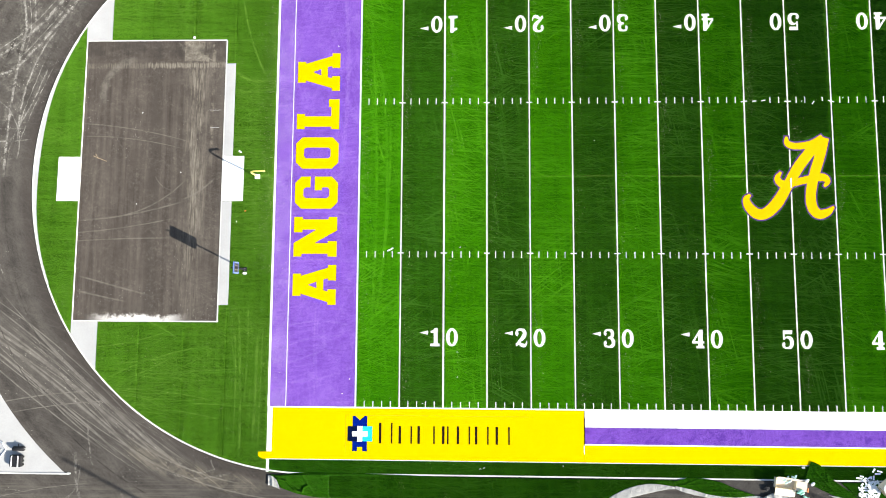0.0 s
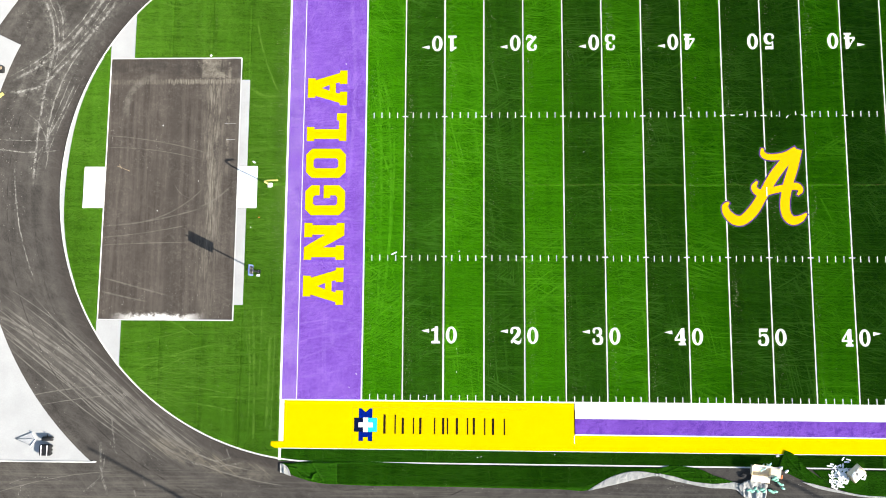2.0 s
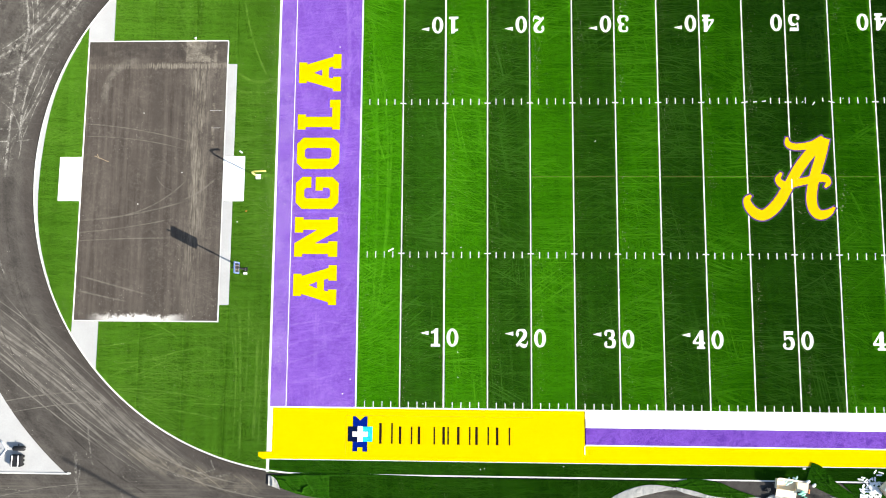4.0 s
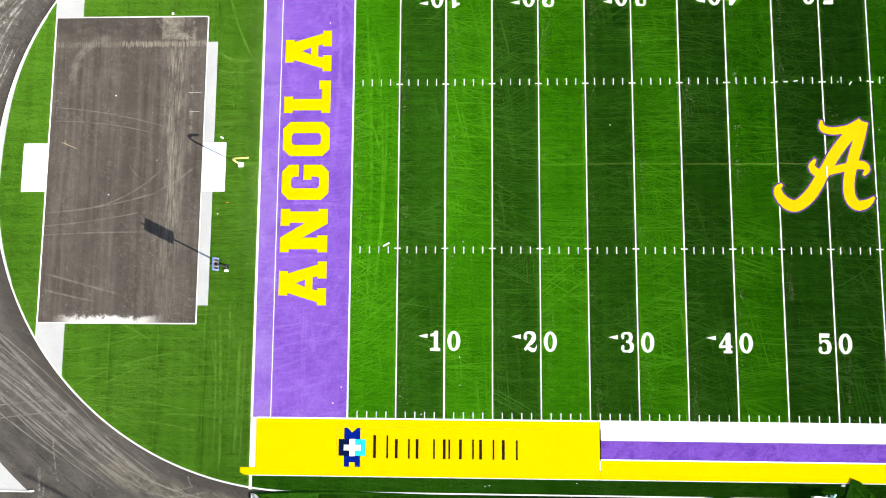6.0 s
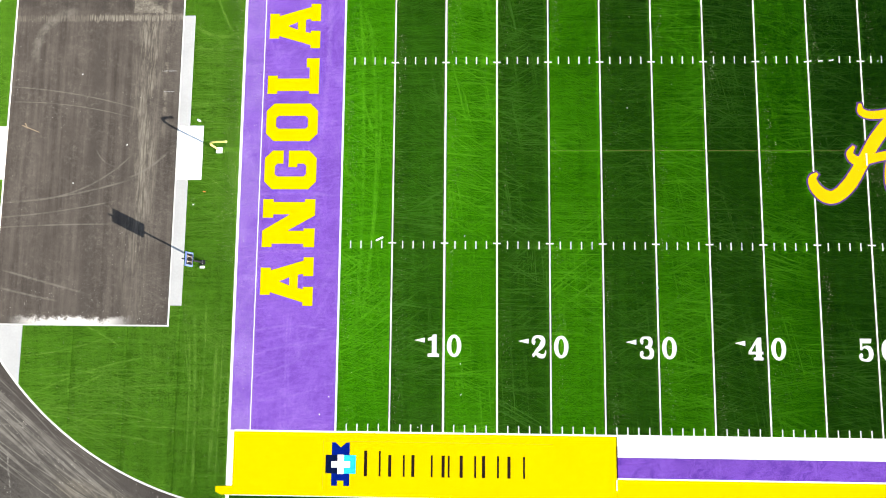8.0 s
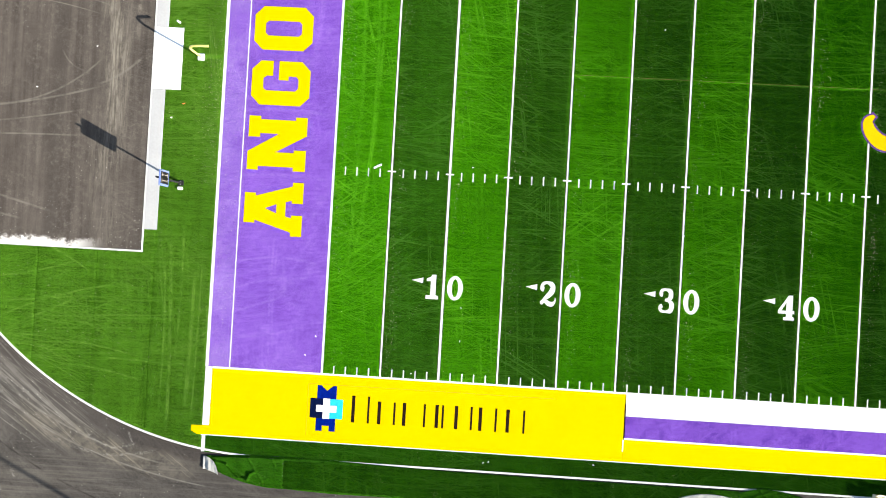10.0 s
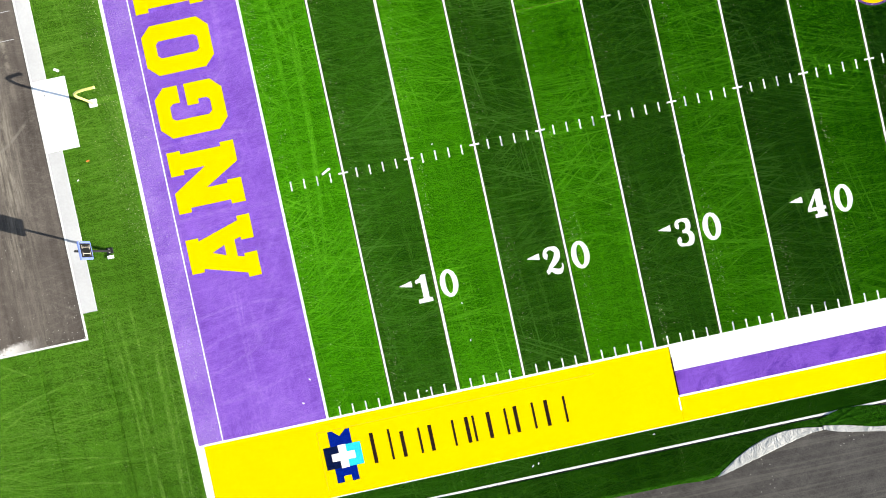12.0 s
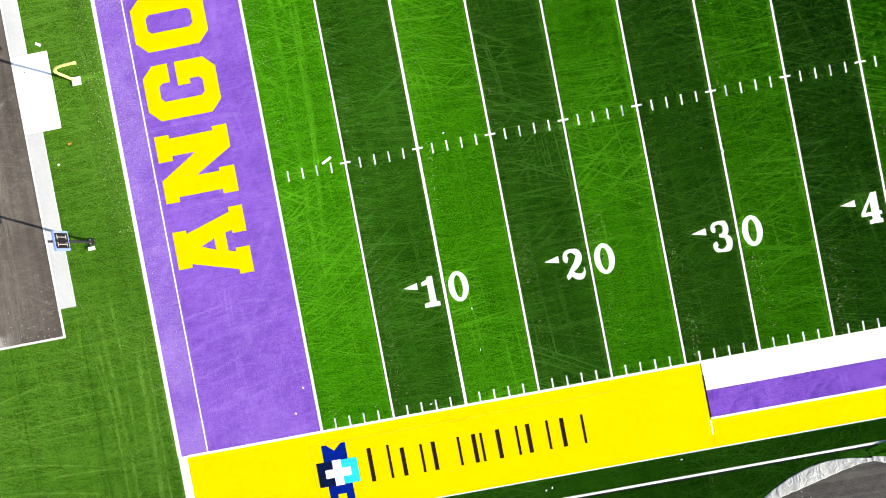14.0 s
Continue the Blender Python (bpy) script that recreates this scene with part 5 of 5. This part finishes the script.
wheel_crate(-35.6, -5.75)
roller = thing("roller", "black rubber roller lying on white concrete", "roller", at=(-35.4, -4.5, 0.235))
part("drum", tube([(-0.62, 0, 0), (-0.55, 0, 0), (0.55, 0, 0), (0.62, 0, 0)], [0.18, 0.24, 0.24, 0.18], 18), BLACK, roller)
part("axle", tube([(-0.75, 0, 0), (0.75, 0, 0)], 0.04, 8), STEEL, roller)
part("hitch", box(-0.05, 0.3, 0.02, 0.08, 0.4, 0.05), BLACK, roller)


def drag_frame(x, y):
    """A pointed drag frame with a mesh skirt."""
    ob = thing("drag_frame", "white steel drag frame with grey net, flat on concrete", "frame", at=(x, y, 0.0))
    part("net", prism([[(-1.95, 0), (0.0, -0.75), (0.25, 0.0), (0.0, 0.75)]], 0.0, 0.03), NET, ob, "grey net")
    for a, b in (((-0.25, 0.85, 0.08), (0.42, 0.05, 0.08)), ((0.42, -0.05, 0.08), (-0.15, -0.8, 0.08))):
        part("rail", tube([a, b], 0.05, 8), WHITE_PAINT, ob, "white rail")
    for end in (-0.75, 0.0, 0.75):
        part("strut", tube([(-1.95, 0, 0.06), (0.0, end, 0.06)], 0.025, 6), STEEL, ob)
    return ob


drag_frame(-37.3, -4.6)
pile = thing("equipment_crate", "dark tan equipment case at the edge of the apron", "crate", at=(-44.0, 38.5, 0))
part("body", box(0, 0, 0.25, 0.9, 0.8, 0.5, bevel=0.04), RUBBER, pile)
part("lid", box(0.05, 0.05, 0.52, 0.8, 0.35, 0.05, bevel=0.01), WOOD, pile)
scrap("yellow_marker", -43.75, 35.4, 0.06, 40, 0.6, 0.4, POST_YELLOW, "small yellow marker lying on the apron edge", "markers")

# ---- litter ----
paper = "crumpled white scrap lying on the turf"
scrap("paper_scrap", -13.05, 27.25, 0.05, -35, 0.36, 0.16, WHITE_PAINT, paper, "litter")
scrap("paper_scrap", -13.2, 19.6, 0.04, 10, 0.13, 0.10, WHITE_PAINT, paper, "litter")
scrap("cone_stub", -12.26, 20.75, 0.05, 5, 0.22, 0.08, ORANGE, "flattened orange marker on green turf", "litter")
scrap("bucket_lid", -18.6, 40.1, 0.06, 0, 0.28, 0.26, WHITE_PAINT, "round white lid on the turf", "litter", True)
scrap("turf_strip", 3.45, 16.62, 0.03, 27, 0.68, 0.14, WHITE_PAINT, "loose white turf strip beside a hash mark", "litter")
for x, y, turn in ((10.6, 5.9, -60), (10.65, 3.3, 80), (7.0, 0.55, 0), (-1.41, 1.5, -40), (27.5, 12.5, 100), (13.0, -6.0, 30), (13.4, -5.9, 60), (21.5, -5.6, 0), (10.9, 16.9, 20), (-2.5, 39.0, 110), (25.2, 28.4, 80), (51.5, 33.0, 30), (47.2, 32.6, 60), (-0.65, 3.0, -55)):
    scrap("paper_scrap", x, y, 0.035, turn, 0.14, 0.055, WHITE_PAINT, paper, "litter")
for x, y, turn in ((-24.0, 31.6, 30), (-24.2, 21.5, 0), (-19.5, 25.0, 20), (-14.2, 25.7, 40)):
    scrap("paper_scrap", x, y, 0.064 if turn == 40 else 0.033, turn, 0.11, 0.06, WHITE_PAINT if turn != 40 else RUBBER, "small scrap lying on paving", "litter")
stake = thing("timber_stake", "two thin pale timber strips on asphalt", "timber", at=(-28.5, 26.4, 0.03))
part("strip", box(0, 0.1, 0, 1.7, 0.045, 0.03, turn=Matrix.Rotation(radians(-22), 4, "Z")), WOOD, stake)
part("strip", box(-0.35, 0.35, 0.02, 0.6, 0.04, 0.02, turn=Matrix.Rotation(radians(-60), 4, "Z")), WOOD, stake)
for x0, x1, y0 in ((-16.69, -15.33, 31.87), (-16.45, -15.45, 29.92)):
    setting("joint_line", slab(x0, y0, x1, y0 + 0.035, -0.01, 0.012), NET, "thin pale chalk line on asphalt")


# ---- the standing pile of the turf: upright blade tufts on every green panel that is not covered ----
CELL, WEST, SOUTH = 0.2, -40.0, -12.0
NAP = (-0.34, -0.44)


def covered_parts():
    """All that lies on the turf, as one tree to test against, and a rough grid of where to test."""
    verts, faces = [], []
    grid = np.zeros((520, 360), dtype=bool)
    bpy.context.view_layer.update()
    for ob in bpy.data.objects:
        if ob.type != "MESH" or ob.name.split(".")[0] in ("turf_panel", "ground", "road"):
            continue
        base = len(verts)
        place = ob.matrix_world
        spots = [place @ v.co for v in ob.data.vertices]
        verts.extend(spots)
        for p in ob.data.polygons:
            faces.append([base + i for i in p.vertices])
            xs, ys = [spots[i].x for i in p.vertices], [spots[i].y for i in p.vertices]
            u0, u1 = int((min(xs) - WEST) / CELL), int((max(xs) - WEST) / CELL) + 1
            v0, v1 = int((min(ys) - SOUTH) / CELL), int((max(ys) - SOUTH) / CELL) + 1
            grid[max(u0, 0):max(u1, 0), max(v0, 0):max(v1, 0)] = True
    return BVHTree.FromPolygons(verts, faces), grid


COVER, NEAR_COVER = covered_parts()
chance = np.random.default_rng(5)
DOWN = Vector((0, 0, -1))


def turf_pile(x0, y0, x1, y1, material, inside=None, density=600, base=0.0):
    count = int((x1 - x0) * (y1 - y0) * density)
    px, py = chance.uniform(x0 + 0.02, x1 - 0.02, count), chance.uniform(y0, y1, count)
    if inside is not None:
        keep = inside(px, py)
        px, py = px[keep], py[keep]
    free = np.full(len(px), bool(base)) | ~NEAR_COVER[((px - WEST) / CELL).astype(int), ((py - SOUTH) / CELL).astype(int)]
    for i in np.flatnonzero(~free).tolist():
        spot = COVER.ray_cast(Vector((px[i], py[i], 30.0)), DOWN)[0]
        free[i] = spot is None or spot.z < 0.001
    px, py = px[free], py[free]
    count = len(px)
    # blades stand nearly upright in rows that face the nap
    turn = math.atan2(NAP[1], NAP[0]) + np.pi / 2 + chance.normal(0, 0.22, count)
    half = chance.uniform(0.034, 0.060, count)
    tall = chance.uniform(0.044, 0.070, count)
    beside = NEAR_COVER[((px - WEST) / CELL).astype(int), ((py - SOUTH) / CELL).astype(int)] & (not base)
    tall[beside] *= 0.45
    half[beside] *= 0.6
    lean_x, lean_y = tall * chance.normal(NAP[0], 0.3, count), tall * chance.normal(NAP[1], 0.3, count)
    co = np.empty((count, 3, 3), dtype=np.float32)
    co[:, 0] = np.stack((px - half * np.cos(turn), py - half * np.sin(turn), np.full(count, base - 0.002)), 1)
    co[:, 1] = np.stack((px + half * np.cos(turn), py + half * np.sin(turn), np.full(count, base - 0.002)), 1)
    co[:, 2] = np.stack((px + lean_x, py + lean_y, base + tall), 1)
    mesh = bpy.data.meshes.new("turf_pile")
    mesh.vertices.add(count * 3)
    mesh.vertices.foreach_set("co", co.ravel())
    mesh.loops.add(count * 3)
    mesh.loops.foreach_set("vertex_index", np.arange(count * 3, dtype=np.int32))
    mesh.polygons.add(count)
    mesh.polygons.foreach_set("loop_start", np.arange(0, count * 3, 3, dtype=np.int32))
    mesh.update(calc_edges=True)
    mesh.materials.append(material)
    ob = new("turf_pile", mesh)
    ob.parent = field
    tagged(ob, "", kind="stuff")


for k in range(14):
    turf_pile(5 * k * YARD, 0.16, 5 * (k + 1) * YARD, 48.7, TURF_DARK if k in DARK_PANELS else TURF_LIGHT)
turf_pile(-9.0, CY - INNER + 0.22, 57, -5.3, TURF_SIDE)
turf_pile(-2.5, -9.1, 31.0, -6.92, TURF_LOOSE, lambda px, py: py > np.interp(px, (24.8, 27.4, 29.4, 31.1), (-9.1, -7.9, -7.3, -7.22)) + 0.06, base=0.05)
for x0, x1 in zip(EDGES, EDGES[1:]):
    turf_pile(x0, CY - INNER + 0.22, x1, CY + INNER - 0.22, TURF_END, lambda px, py: (px - CX) ** 2 + (py - CY) ** 2 < (INNER - 0.23) ** 2)


# ---- white crumbs caught in the pile beside the seams ----
def crumbs(px, py):
    """Tiny torn bits of white fibre lying on the pile, one sheet of many small tilted flakes."""
    count = len(px)
    turn, size = chance.uniform(0, 2 * np.pi, count), chance.uniform(0.009, 0.022, count)
    co = np.empty((count, 4, 3), dtype=np.float32)
    for k in range(4):
        stretch = size * np.where(k % 2, 1.0, chance.uniform(0.5, 1.5, count))
        co[:, k, 0] = px + stretch * np.cos(turn + k * np.pi / 2)
        co[:, k, 1] = py + stretch * np.sin(turn + k * np.pi / 2)
        co[:, k, 2] = 0.066 + chance.uniform(-0.006, 0.006, count)
    mesh = bpy.data.meshes.new("turf_crumbs")
    mesh.from_pydata(co.reshape(-1, 3).tolist(), [], np.arange(count * 4).reshape(-1, 4).tolist())
    mesh.materials.append(CRUMB)
    return tagged(new("turf_crumbs", mesh), "tiny white fibre crumbs scattered along the turf seams", "crumbs", kind="stuff")


spots_x, spots_y = [], []
for k in range(12):
    for _ in range(12):
        y = chance.uniform(0.5, 48.0)
        n = int(chance.integers(8, 46))
        spots_x.append(5 * k * YARD + chance.uniform(0.25, 0.7) + np.abs(chance.normal(0, 0.34, n)))
        spots_y.append(chance.normal(y, 1.3, n))
    spots_x.append(5 * k * YARD + chance.uniform(0.15, 4.4, 60))
    spots_y.append(chance.uniform(0.4, 48.3, 60))
spots_x.append(-9.4 - np.abs(chance.normal(0, 0.8, 900)))
spots_y.append(chance.uniform(14, 44, 900))
spots_x.append(chance.uniform(-29, -9.5, 260))
spots_y.append(chance.uniform(-3, 8, 260))
spots_x.append(chance.uniform(-8.9, -7.5, 160))
spots_y.append(chance.uniform(3, 47, 160))
all_x, all_y = np.concatenate(spots_x), np.concatenate(spots_y)
inside_d = ((all_x - CX) ** 2 + (all_y - CY) ** 2 < (INNER - 0.5) ** 2) | (all_x > -9.3)
on_field = inside_d & (all_y > 0.3) & (all_y < 48.5) | inside_d & (all_x < -9.3)
crumbs(all_x[on_field], all_y[on_field])
